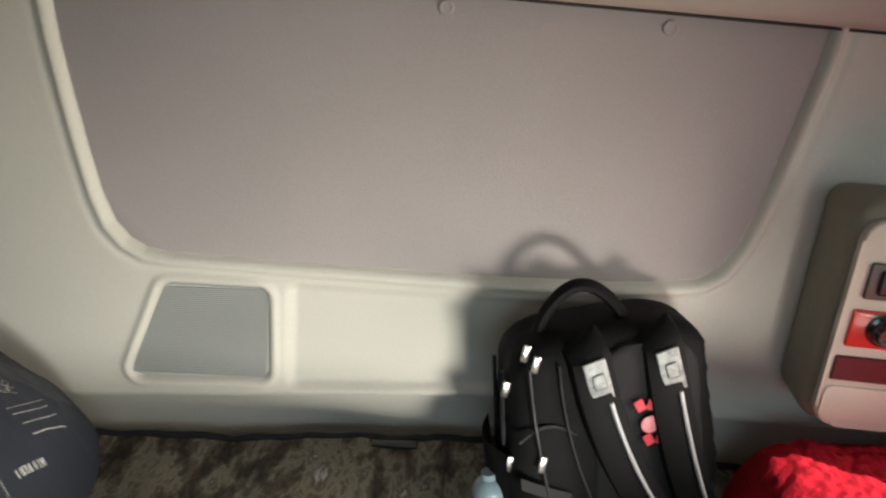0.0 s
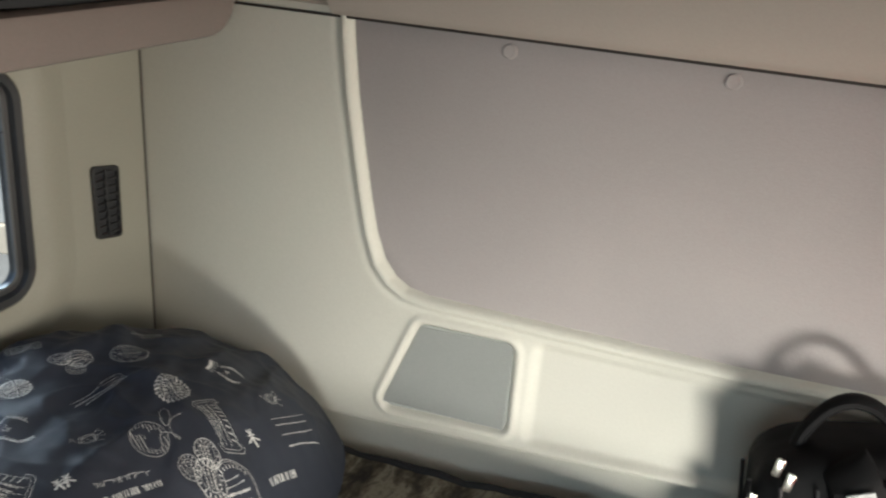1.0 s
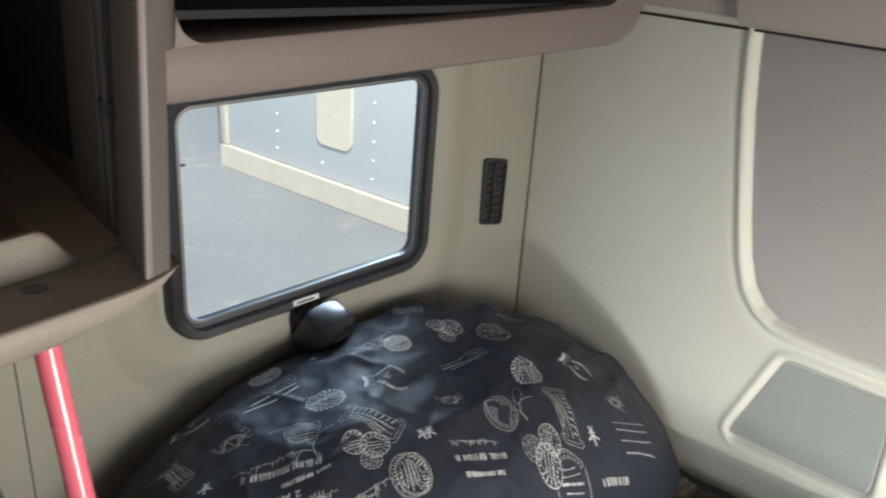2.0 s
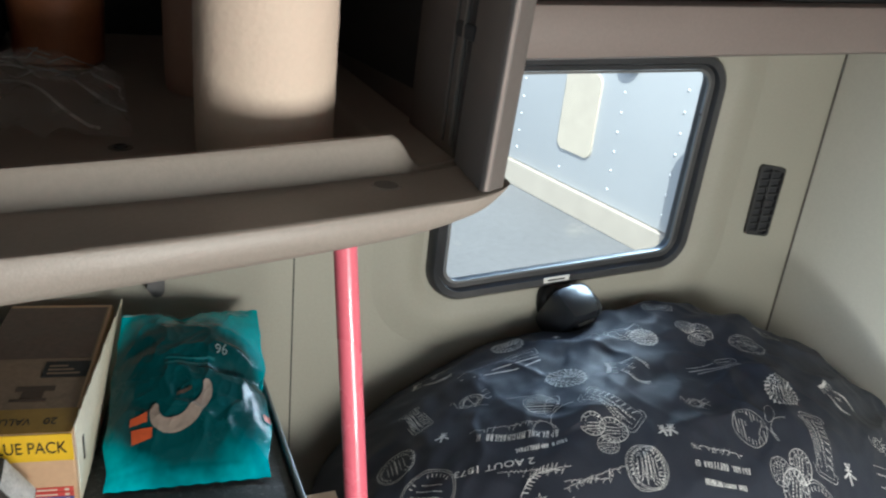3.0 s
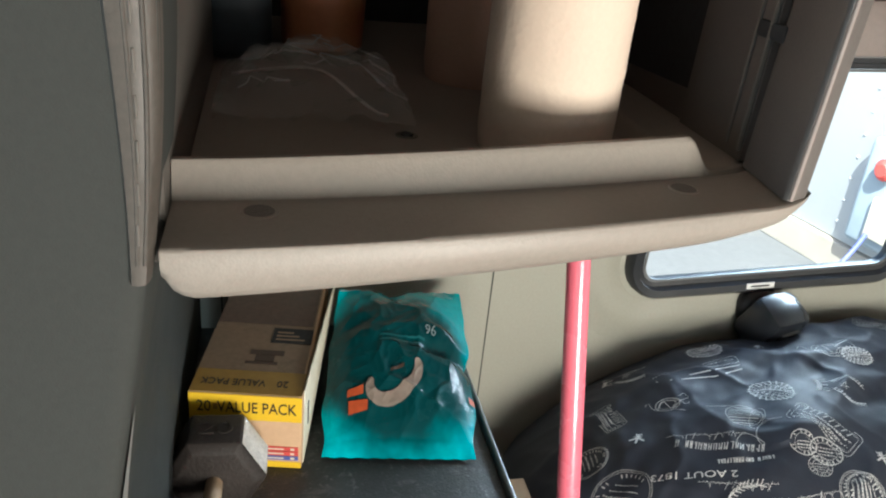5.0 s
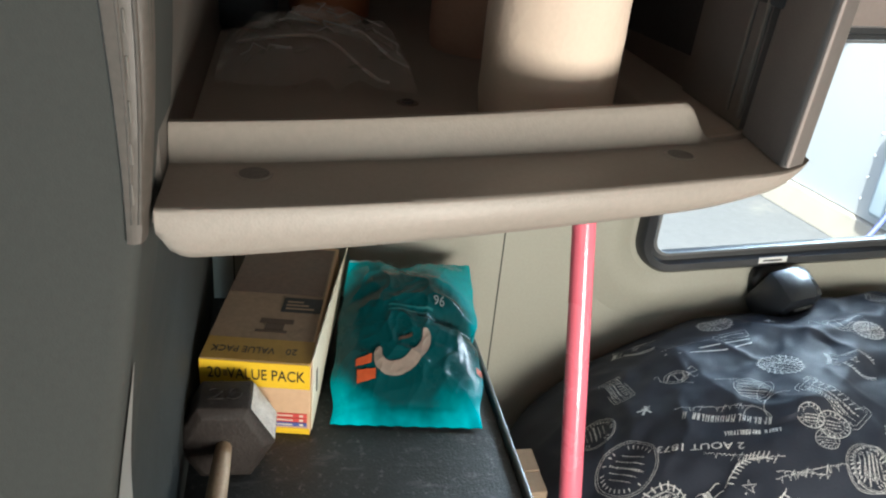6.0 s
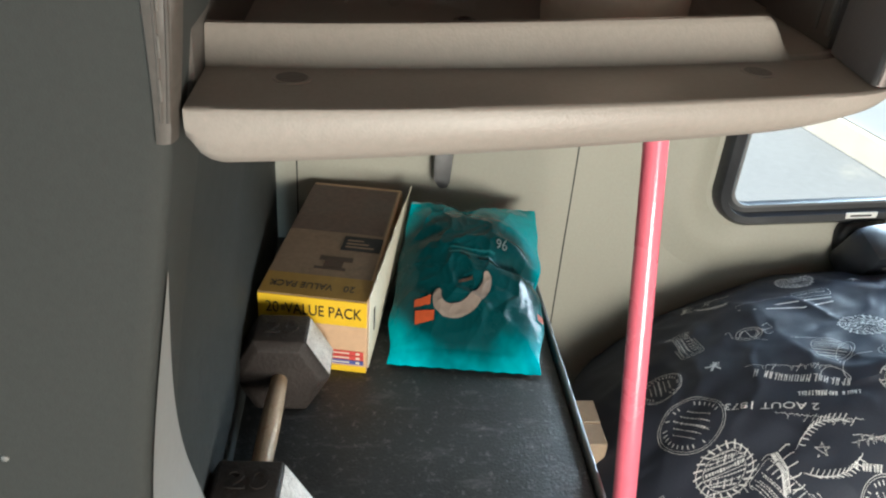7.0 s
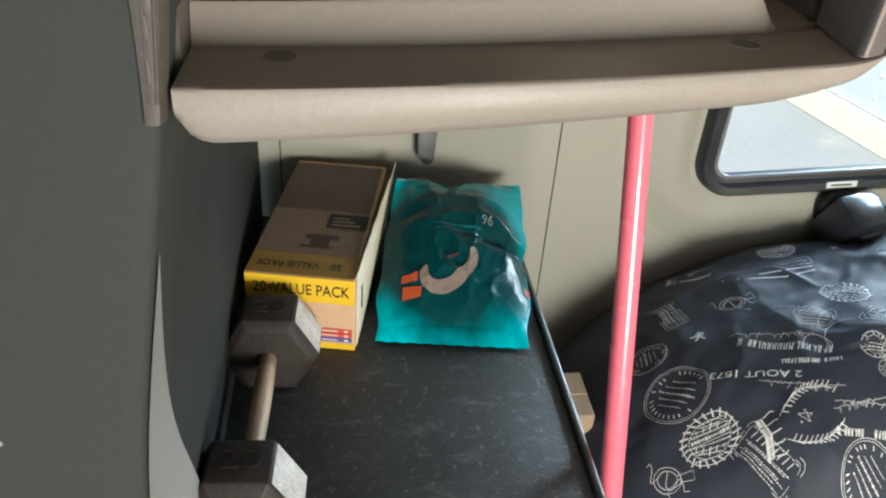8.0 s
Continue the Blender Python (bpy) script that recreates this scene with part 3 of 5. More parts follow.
# wardrobe beside the shelf: padded vinyl front with a stitched edge
wardrobe = thing("wardrobe", (-0.4, -0.4, 0.0), "tall dark grey padded vinyl wardrobe front with stitched edge", "wardrobe")
edge_y = lambda z: 0.084 + 0.052 * float(ease(1.12, 1.56, z))
bm = sheet(lambda z, k: ((-0.332, -0.327, -0.322, -0.321, -0.3216, -0.3236, -0.327, -0.40)[k] if k < 8 else 0,
           edge_y(z) + (-1.25, -0.9, -0.45, -0.012, -0.005, -0.0015, 0.0, 0.0)[k], z), steps(0.0, 2.33, 120), range(8))
part("padded_front", bm, M_WARDROBE, wardrobe)
M_STUD = surface("pale_worn_stud", (0.19, 0.19, 0.18), 0.5, metal=0.3, vary=0.2)
M_THREAD = surface("tan_thread", (0.105, 0.095, 0.084), 0.7, vary=0.1)
M_TRIM = surface("brown_edge_trim", (0.055, 0.047, 0.040), 0.55, vary=0.3, coarse=8, fine=220, bump=0.15, spot=(0.11, 0.097, 0.083), spot_scale=60, spot_amount=0.6)
trim_w = lambda z: 0.004 + 0.019 * float(ease(1.36, 1.58, z))
trim = part("edge_trim", sheet(lambda z, k: ((-0.3212, -0.3188, -0.3180, -0.3192, -0.3230, -0.3275)[k], edge_y(z) + 0.0016 - trim_w(z) * (1.0, 0.93, 0.55, 0.22, 0.05, 0.0)[k], z), steps(1.43, 2.32, 90), range(6)), M_TRIM, wardrobe, "brown worn edge trim")
for share in (0.30, 0.62):
    part("trim_bead", tube([(-0.3186, edge_y(z) + 0.0016 - share * trim_w(z), z) for z in steps(1.44, 2.3, 60)], 0.0011, 6), M_TRIM, trim, "raised bead")
for k in range(46):
    z = 1.45 + 0.019 * k
    part("stitch", box((-0.3183, edge_y(z) - 0.46 * trim_w(z), z), (-0.3172, edge_y(z) - 0.46 * trim_w(z) + 0.0012, z + 0.010), 0.0004, 1), M_THREAD, trim)
for y, z in ((0.017, 1.240), (0.005, 1.197)):
    part("press_stud", spin([(0.0022, 0.0), (0.0020, 0.0010), (0.0010, 0.0016), (0.0002, 0.0017)], (-0.3214, y, z), (1, 0, 0), 12), M_STUD, wardrobe, "tiny pale metal stud")
part("edge_welt", tube([(-0.3245, edge_y(z) - 0.002, z) for z in steps(1.440, 2.3, 60)], 0.0030, 8), M_WARDROBE, wardrobe, "raised stitched welt")
part("side_panel", sheet(lambda z, x: (x, edge_y(z) - 0.002, z), steps(0.0, 1.41, 60), steps(-1.05, -0.36, 20)), M_NICHE, wardrobe, "dark grey niche side")

# pale wedge over the niche side, widening downwards
M_NICHE_WEDGE = surface("pale_grey_wedge", (0.24, 0.24, 0.23), 0.6, vary=0.06, coarse=6)
part("side_wedge", sheet(lambda z, u: (-0.3275 - u * (0.001 + 0.43 * (1.358 - z)), edge_y(z) + 0.0012, z), steps(0.97, 1.358, 40), steps(0, 1, 4)), M_NICHE_WEDGE, wardrobe, "pale grey wedge on the niche side, wider towards the bottom")

# ---------------------------------------------------------------- counter under the tower
counter = thing("counter", (-0.7, 0.27, 0.0), "black vinyl-topped counter with a worn surface and metal edge", "counter")
part("countertop", box((XL + 0.002, 0.070, COUNTER - 0.03), (-0.36, 0.448, COUNTER), 0.004), M_COUNTER, counter)
part("cabinet_body", box((XL + 0.004, 0.075, 0.02), (-0.39, 0.444, COUNTER - 0.031)), M_TAUPE_DARK, counter)
part("edge_rail", box((XL + 0.01, 0.4485, COUNTER - 0.03), (-0.358, 0.455, COUNTER + 0.008), 0.0025, 3), M_ALU, counter, "aluminium edge rail")

# ---------------------------------------------------------------- bunk
bunk = thing("bunk", (0, 1.1, 0), "lower sleeper bunk with a black mattress", "bunk")
part("bunk_base", box((XL + 0.003, 0.66, 0.0), (XR - 0.003, YB + 0.025, 0.58)), M_TAUPE_DARK, bunk)
M_MATTRESS = surface("black_mattress_cover", (0.012, 0.012, 0.014), 0.8, vary=0.2)
part("mattress", box((XL + 0.004, 0.64, 0.582), (XR - 0.004, YB - 0.001, BUNK - 0.065), 0.03, 3), M_MATTRESS, bunk, "black mattress")


# ---------------------------------------------------------------- bedding
def wrinkle(x, y, s, seed=0.0):
    return noise.noise(Vector((x * s + seed, y * s - seed, seed)))


def blanket_z(x, y):
    z = 0.752 + 0.10 * max(-0.32, min(0.42, x + 0.30))
    z += 0.012 * wrinkle(x, y, 5) + 0.006 * wrinkle(x, y, 14, 3) + 0.0025 * wrinkle(x, y, 45, 8)
    return z - 0.03 * float(ease(YB - 0.026, YB - 0.004, y))


m = surface("camouflage_fleece", (0.12, 0.10, 0.075), 0.95, vary=0.25, coarse=30, fine=420, bump=0.8)
n, l = m.node_tree.nodes, m.node_tree.links
tc = n["Texture Coordinate"]
st1 = n.new("ShaderNodeMapping")
st1.inputs["Scale"].default_value = (1.0, 0.42, 1.0)
l.new(tc.outputs["Object"], st1.inputs["Vector"])
n1 = n.new("ShaderNodeTexNoise")
n1.inputs["Scale"].default_value, n1.inputs["Detail"].default_value, n1.inputs["Roughness"].default_value, n1.inputs["Distortion"].default_value = 24, 9, 0.66, 0.25
l.new(st1.outputs[0], n1.inputs["Vector"])
ramp = n.new("ShaderNodeValToRGB")
e = ramp.color_ramp.elements
e[0].position, e[0].color = 0.34, (0.012, 0.010, 0.008, 1)
e[1].position, e[1].color = 0.43, (0.045, 0.036, 0.024, 1)
for p, c in ((0.50, (0.105, 0.09, 0.065, 1)), (0.56, (0.21, 0.19, 0.145, 1)), (0.63, (0.07, 0.062, 0.044, 1)), (0.70, (0.38, 0.38, 0.36, 1))):
    x = e.new(p)
    x.color = c
l.new(n1.outputs["Fac"], ramp.inputs["Fac"])
l.new(ramp.outputs["Color"], n["Principled BSDF"].inputs["Base Color"])
M_CAMO = m
blanket = solid("fleece_blanket", sheet(lambda x, y: (x, y, blanket_z(x, y)), steps(XL + 0.012, XR - 0.012, 190), steps(0.655, YB - 0.004, 80)), M_CAMO,
                "brown and grey camouflage-print fleece blanket spread on the bunk", "blanket")
mod = blanket.modifiers.new("thickness", "SOLIDIFY")
mod.thickness, mod.offset = 0.009, -1
part("mattress_welt", tube([(x, YB - 0.017, blanket_z(x, YB - 0.05) - 0.003 + 0.002 * wrinkle(x, 0, 9)) for x in steps(XL + 0.02, XR - 0.02, 120)], 0.0090, 8), M_MATTRESS, bunk, "black piped mattress edge")
# black strap end lying along the wall
solid("strap_clip", box((-0.075, YB - 0.048, 0), (0.005, YB - 0.030, 0.010), 0.003, 2, m=Matrix.Translation((0, 0, blanket_z(-0.03, YB - 0.04) - 0.002)) @ Matrix.Rotation(radians(-5), 4, "Y")),
      M_BLACKPLASTIC, "small black strap clip on the blanket's back edge", "strap clip")


# dark printed duvet heaped in the corner
def heap_d(x, y):
    dx = (x + 0.80) / (0.324 if x > -0.80 else 0.40)
    dy = (y - 1.114) / (0.497 if y > 1.114 else 0.605)
    return (abs(dx) ** 2.36 + abs(dy) ** 2.36) ** (1 / 2.36)


def heap_z(x, y):
    f = max(0.0, 1 - heap_d(x, y) ** 3.28)
    z = 0.738 + 0.246 * f + 0.030 * min(1.0, 3 * f) * math.exp(-((x + 1.004) / 0.119) ** 2 - ((y - 1.194) / 0.119) ** 2)
    w = min(1.0, 2.5 * f)
    z += w * (0.010 * wrinkle(x + 0.4 * y, y * 0.5, 8, 2) + 0.0075 * wrinkle(x, y * 0.6 + x, 17, 5) + 0.0018 * wrinkle(x, y, 44, 7))
    fold = math.sin(26 * (0.55 * x + 0.8 * y) + 3 * wrinkle(x, y, 4, 11))
    ridge = (1 - abs(wrinkle(0.8 * x + 0.5 * y, 0.9 * y - 0.6 * x, 6.5, 13))) ** 6 + 0.6 * (1 - abs(wrinkle(x - 0.7 * y, y + 0.4 * x, 9.5, 21))) ** 8
    z += w * (0.0062 * ridge - 0.0035)
    return z + 0.0070 * w * max(0, fold) ** 3 * (1 if x < -0.72 else 0.35)


M_NAVY = weave(surface("navy_black_cotton", (0.032, 0.037, 0.052), 0.56, vary=0.15, coarse=8, fine=500, bump=0.2, spec=0.25), 900, 0.05)
duvet = thing("duvet", (-0.78, 1.05, 0.75), "navy-black duvet with white vintage postmark prints heaped on bunk", "duvet")


bm = bmesh.new()
us, vs = steps(XL + 0.008, -0.372, 170), steps(0.500, YB - 0.022, 250)
cells = {}
for i, x in enumerate(us):
    for j, y in enumerate(vs):
        if heap_d(x, y) < 1.0:
            cells[i, j] = bm.verts.new((x, y, heap_z(x, y)))
for i, j in list(cells):
    q = [cells.get(k) for k in ((i, j), (i + 1, j), (i + 1, j + 1), (i, j + 1))]
    if all(q):
        bm.faces.new(q)
rim = [ed for ed in bm.edges if len(ed.link_faces) == 1]
got = bmesh.ops.extrude_edge_only(bm, edges=rim)
for v in [g for g in got["geom"] if isinstance(g, bmesh.types.BMVert)]:
    v.co.z -= 0.05
cover = part("duvet_cover", bm, M_NAVY, duvet)

M_PRINT = surface("chalk_white_print", (0.70, 0.70, 0.685), 0.7, vary=0.4, coarse=45, fine=600, bump=0.1)


def ribbon(bm, pts, width):
    """A thin printed line laid on the heap along points in the plan."""
    n_ = len(pts)
    prev = None
    for k, (x, y) in enumerate(pts):
        ax, ay = pts[max(k - 1, 0)]
        bx, by = pts[min(k + 1, n_ - 1)]
        tx, ty = bx - ax, by - ay
        q = math.hypot(tx, ty) or 1
        ox, oy = -ty / q * width * 0.33, tx / q * width * 0.33
        a = bm.verts.new((x + ox, y + oy, heap_z(x + ox, y + oy) + 0.0011))
        b = bm.verts.new((x - ox, y - oy, heap_z(x - ox, y - oy) + 0.0011))
        if prev:
            bm.faces.new((prev[0], a, b, prev[1]))
        prev = (a, b)


def motif(kind, x0, y0, size, turn, rng):
    bm = bmesh.new()
    c, s = math.cos(turn), math.sin(turn)
    at = lambda a, b: (x0 + c * a * size - s * b * size, y0 + s * a * size + c * b * size)
    line = lambda pts, w: ribbon(bm, [at(a, b) for a, b in pts], w)
    circle = lambda ra, rb, w, a0=0.0, a1=2 * math.pi, cx=0.0, cy=0.0, n_=28: line([(cx + ra * math.cos(t), cy + rb * math.sin(t)) for t in steps(a0, a1, n_)], w)
    thin = 0.0009

    def dashes(a0, a1, b, w, slope=0.0):
        a = a0
        while a < a1:
            q = (0.03 + 0.06 * rng.random())
            line([(a, b + slope * a), (min(a1, a + q), b + slope * min(a1, a + q))], w * (0.6 + 0.7 * rng.random()))
            a += q + 0.03

    if kind == "seal":
        circle(1.0, 0.82, 0.0016)
        for k in range(22):
            t = 2 * math.pi * k / 22
            r0, r1 = 0.80, 1.06 + 0.08 * rng.random()
            line([(r0 * math.cos(t), 0.82 * r0 * math.sin(t)), (r1 * math.cos(t + 0.12), 0.82 * r1 * math.sin(t + 0.12))], 0.0026)
        circle(0.74, 0.60, thin)
        line([(-0.76, -0.20), (0.76, 0.06)], thin)
        line([(-0.76, 0.10), (0.76, 0.34)], thin)
        dashes(-0.66, 0.66, 0.07, 0.0052, 0.17)
        dashes(-0.45, 0.45, -0.42, 0.0024)
        dashes(-0.40, 0.40, 0.44, 0.0024)
        for b in (-0.60, -0.30, -0.14, 0.24, 0.36, 0.56):
            w = 0.92 * math.sqrt(1 - (b / 0.82) ** 2) * 0.8
            dashes(-w, w, b, 0.0019, 0.1)
        for k in range(5):
            a = -0.5 + 0.25 * k
            line([(a, -0.52 + 0.1 * abs(k - 2)), (a + 0.05, -0.22)], 0.0018)
            line([(a, 0.26), (a + 0.04, 0.52 - 0.1 * abs(k - 2))], 0.0018)
    elif kind == "round":
        circle(1.0, 0.95, thin)
        circle(0.93, 0.88, 0.0007)
        for k in range(26):
            t = 0.5 + 0.21 * k
            if rng.random() < 0.8:
                line([(0.72 * math.cos(t), 0.68 * math.sin(t)), (0.84 * math.cos(t + 0.05), 0.80 * math.sin(t + 0.05))], 0.0018)
        for k in range(5):
            w = 0.62 - 0.12 * abs(k - 2)
            dashes(-w, w, -0.40 + 0.20 * k, 0.0017 if k != 2 else 0.0032)
    elif kind == "rect":
        edge = rounded([(-1, -0.5), (1, -0.5), (1, 0.5), (-1, 0.5)], 0.18, 3)
        line(edge + edge[:1], thin)
        edge = rounded([(-0.9, -0.4), (0.9, -0.4), (0.9, 0.4), (-0.9, 0.4)], 0.14, 3)
        line(edge + edge[:1], 0.0007)
        for k in range(8):
            line([(-0.72 + 0.19 * k, 0.12), (-0.66 + 0.19 * k, 0.30)], 0.0018)
        for b in (-0.36, -0.20, 0.02, 0.34):
            dashes(-0.80, 0.80, b, 0.0014)
        for k in range(3):
            dashes(-0.70, 0.70 - 0.3 * rng.random(), -0.28 + 0.13 * k, 0.0018)
    elif kind == "star":
        for k in range(3):
            t = math.pi / 2 + (k - 1) * 1.15
            line([(0, -0.1), (0.55 * math.cos(t), 0.55 * math.sin(t)), (0.95 * math.cos(t), 0.95 * math.sin(t))], 0.0046 if k == 1 else 0.0036)
        line([(-0.5, -0.25), (0.5, -0.25)], 0.0024)
        for k in (-1, 0, 1):
            line([(0, -0.2), (0.35 * k, -0.8)], 0.0026)
    elif kind == "crest":
        for q in range(5):
            line([(-0.52, -0.98 + 0.035 * q), (0.0, -0.90 + 0.035 * q), (0.52, -0.98 + 0.035 * q)], 0.0021 if q in (0, 1, 4) else 0.0012)
        for k in range(5):
            a = -0.5 + 0.25 * k
            line([(a, -0.78), (a * 1.15, -0.58), (a * 1.05, -0.50)], 0.0019)
        for sgn in (-1, 1):
            stem = [(sgn * (0.30 + 0.42 * math.sin(t * 2.6)), -0.45 + 1.35 * t) for t in steps(0, 1, 12)]
            line(stem, 0.0011)
            for a, b in stem[1:]:
                for q in (-1, 1):
                    line([(a, b), (a + q * (0.05 + 0.05 * rng.random()), b + 0.09), (a + q * 0.11, b + 0.13)], 0.0016)
        for k in range(5):
            t, t2 = math.pi / 2 + 2.513 * k, math.pi / 2 + 2.513 * (k + 1)
            line([(0.20 * math.cos(t), 0.12 + 0.20 * math.sin(t)), (0.20 * math.cos(t2), 0.12 + 0.20 * math.sin(t2))], 0.0008)
    elif kind == "cluster":
        for cx, cy, r, heavy in ((-0.45, 0.25, 0.46, True), (0.32, 0.10, 0.56, True), (0.02, -0.50, 0.40, False)):
            circle(r, r * 0.92, 0.0016 if heavy else 0.0009, cx=cx, cy=cy)
            circle(r * 0.66, r * 0.60, 0.0008, cx=cx, cy=cy)
            for k in range(15):
                t = 2 * math.pi * k / 15 + 0.1 * rng.random()
                if rng.random() < 0.85:
                    line([(cx + 0.74 * r * math.cos(t), cy + 0.68 * r * math.sin(t)), (cx + 0.92 * r * math.cos(t), cy + 0.85 * r * math.sin(t))], 0.0021 if heavy else 0.0011)
            for b in (-0.30, -0.06, 0.20):
                dashes(cx - 0.5 * r, cx + 0.5 * r, cy + b * r, 0.0025 if heavy else 0.0014, 0.05)
    elif kind == "hatch":
        circle(1.0, 0.92, thin)
        for k in range(9):
            b = -0.72 + 0.18 * k
            w = 0.86 * math.sqrt(max(0.05, 1 - (b / 0.92) ** 2))
            line([(-w, b - 0.10), (w, b + 0.10)], 0.0009 if k % 2 else 0.0014)
    elif kind == "flourish":
        line([(-0.9 + 1.5 * t + 0.30 * math.sin(7.5 * t), 0.42 * math.sin(9.0 * t + 0.4) * (1 - 0.45 * t)) for t in steps(0, 1, 44)], 0.0009)
        line([(0.5 + 0.5 * math.cos(t), 0.55 + 0.22 * math.sin(t) + 0.2 * math.cos(t)) for t in steps(0, 6.3, 26)], 0.0008)
    elif kind == "bars":
        line([(-1.0, 0.16), (0.2, 0.12), (1.0, 0.22)], 0.0022)
        line([(-0.75, -0.02), (0.3, -0.06), (1.0, 0.08)], 0.0024)
        dashes(-1.0, 0.1, 0.42, 0.0016, 0.06)
        edge = rounded([(0.25, 0.26), (1.05, 0.34), (1.05, 0.66), (0.25, 0.58)], 0.08, 3)
        line(edge + edge[:1], 0.0009)
        dashes(0.34, 0.96, 0.44, 0.0020, 0.06)
    elif kind == "name":
        a = -1.0
        while a < 0.98:
            w = 0.040 + 0.030 * rng.random()
            if rng.random() < 0.86:
                line([(a, -0.10), (a + 0.01, 0.10)], 0.0017)
                line([(a, rng.choice((-0.09, 0.0, 0.09))), (a + w, rng.choice((-0.09, 0.0, 0.09)))], 0.0013)
                if rng.random() < 0.6:
                    line([(a + w, -0.10), (a + w, 0.10)], 0.0013)
            a += w + 0.055
    elif kind == "script":
        a = -1.0
        pts = []
        while a < 1.0:
            pts.append((a, 0.05 * rng.random() + (0.14 if rng.random() < 0.12 else 0.0) - 0.02))
            a += 0.028
        line(pts, 0.0009)
        for k in range(3):
            a = -0.9 + 0.8 * rng.random() + 0.35 * k
            line([(a, -0.05), (a + 0.10, 0.16)], 0.0008)
    elif kind == "sketch":
        circle(0.55, 0.36, thin)
        circle(0.40, 0.25, 0.0008)
        pts = [(-1.0 + 0.1 * k, 0.30 * math.sin(0.9 * k + rng.random()) * (1 - 0.03 * k)) for k in range(21)]
        line(pts, 0.0009)
        line([(0.3, 0.2), (0.8, 0.55), (1.0, 0.25), (0.6, 0.1), (0.2, -0.3), (0.7, -0.6)], 0.0009)
    else:
        rows_ = 3
        for r in range(rows_):
            a = -1.0
            while a < 1.0:
                w = 0.05 + 0.07 * rng.random()
                line([(a, -0.35 * r), (min(1, a + w), -0.35 * r)], 0.0022 * (0.7 + 0.5 * rng.random()))
                a += w + 0.035
        line([(-1.1, -0.95), (1.1, -0.9)], 0.0008)
    part("print", bm, M_PRINT, cover, "chalk-white printed " + {"seal": "wreath seal", "round": "round postmark", "rect": "framed stamp", "star": "fleur-de-lis", "crest": "crown with laurel sprigs",
         "cluster": "cluster of postmarks", "hatch": "hatched oval", "flourish": "pen flourish", "bars": "ruled lines", "name": "bar of lettering", "script": "line of script",
         "sketch": "looped pen sketch", "lines": "lines of script"}[kind], smooth=False)


rng = random.Random(4)
motif("crest", -0.977, 0.735, 0.03, -0.44, rng)
motif("seal", -0.831, 0.891, 0.03, 0.48, rng)
motif("hatch", -0.79, 0.825, 0.024, 1.05, rng)
motif("flourish", -0.748, 0.828, 0.045, 1.98, rng)
motif("rect", -0.737, 0.911, 0.046, 0.56, rng)
motif("rect", -0.885, 0.674, 0.03, 0.09, rng)
motif("cluster", -0.7, 0.879, 0.037, 1.24, rng)
motif("star", -0.818, 0.689, 0.0115, -2.23, rng)
motif("star", -0.951, 0.941, 0.01, -2.07, rng)
motif("star", -0.68, 0.961, 0.0115, -1.64, rng)
motif("round", -0.822, 0.623, 0.027, -0.19, rng)
motif("round", -0.745, 0.64, 0.038, 0.74, rng)
motif("bars", -0.897, 0.818, 0.064, 1.46, rng)
motif("sketch", -0.86, 0.75, 0.03, 1.33, rng)
motif("sketch", -0.905, 1.03, 0.045, 1.29, rng)
motif("script", -0.822, 0.806, 0.016, -1.96, rng)
motif("script", -0.777, 0.765, 0.05, -1.98, rng)
motif("name", -0.753, 0.77, 0.056, -2.09, rng)
motif("name", -0.719, 0.79, 0.034, -1.94, rng)
motif("script", -0.693, 0.769, 0.048, -2.02, rng)
motif("script", -0.651, 0.838, 0.045, -1.63, rng)
motif("round", -0.638, 0.914, 0.027, -0.13, rng)
motif("seal", -0.975, 0.865, 0.024, 1.03, rng)
motif("crest", -0.814, 0.989, 0.034, -0.47, rng)
motif("rect", -0.971, 1.154, 0.026, 0.98, rng)
motif("seal", -0.677, 0.662, 0.031, 1.36, rng)
motif("crest", -0.654, 0.756, 0.043, 0.09, rng)
motif("rect", -0.632, 0.715, 0.04, 0.56, rng)
motif("round", -0.587, 0.817, 0.032, 0.45, rng)
motif("name", -0.622, 0.821, 0.036, -1.81, rng)
motif("script", -0.651, 0.827, 0.032, -1.89, rng)
motif("sketch", -0.657, 0.61, 0.03, 0.88, rng)
motif("cluster", -0.88, 1.168, 0.036, 1.09, rng)
motif("round", -0.831, 1.239, 0.03, 0.88, rng)
motif("bars", -0.786, 1.14, 0.045, 1.45, rng)
motif("seal", -0.706, 1.198, 0.03, -0.65, rng)
motif("crest", -0.7, 1.315, 0.028, -1.12, rng)
motif("rect", -0.62, 1.2, 0.042, -0.3, rng)
motif("star", -0.586, 1.238, 0.013, -1.71, rng)
motif("star", -0.678, 0.971, 0.012, -2.12, rng)
motif("cluster", -0.585, 1.125, 0.042, -0.55, rng)
motif("hatch", -0.657, 1.096, 0.028, -0.5, rng)
motif("flourish", -0.645, 1.133, 0.036, 1.98, rng)
motif("name", -0.618, 1.02, 0.042, -1.89, rng)
motif("name", -0.596, 1.014, 0.03, -1.86, rng)
motif("script", -0.639, 1.025, 0.038, -1.95, rng)
motif("round", -0.64, 0.908, 0.029, -0.3, rng)
motif("round", -0.546, 1.153, 0.036, 1.43, rng)
motif("sketch", -0.623, 1.338, 0.022, 1.5, rng)
motif("lines", -0.556, 1.339, 0.04, -1.64, rng)
motif("name", -0.537, 1.255, 0.034, -1.65, rng)
motif("sketch", -0.717, 1.044, 0.024, 1.27, rng)
motif("lines", -0.874, 1.324, 0.024, 0.75, rng)
motif("seal", -0.885, 1.067, 0.022, 1.2, rng)
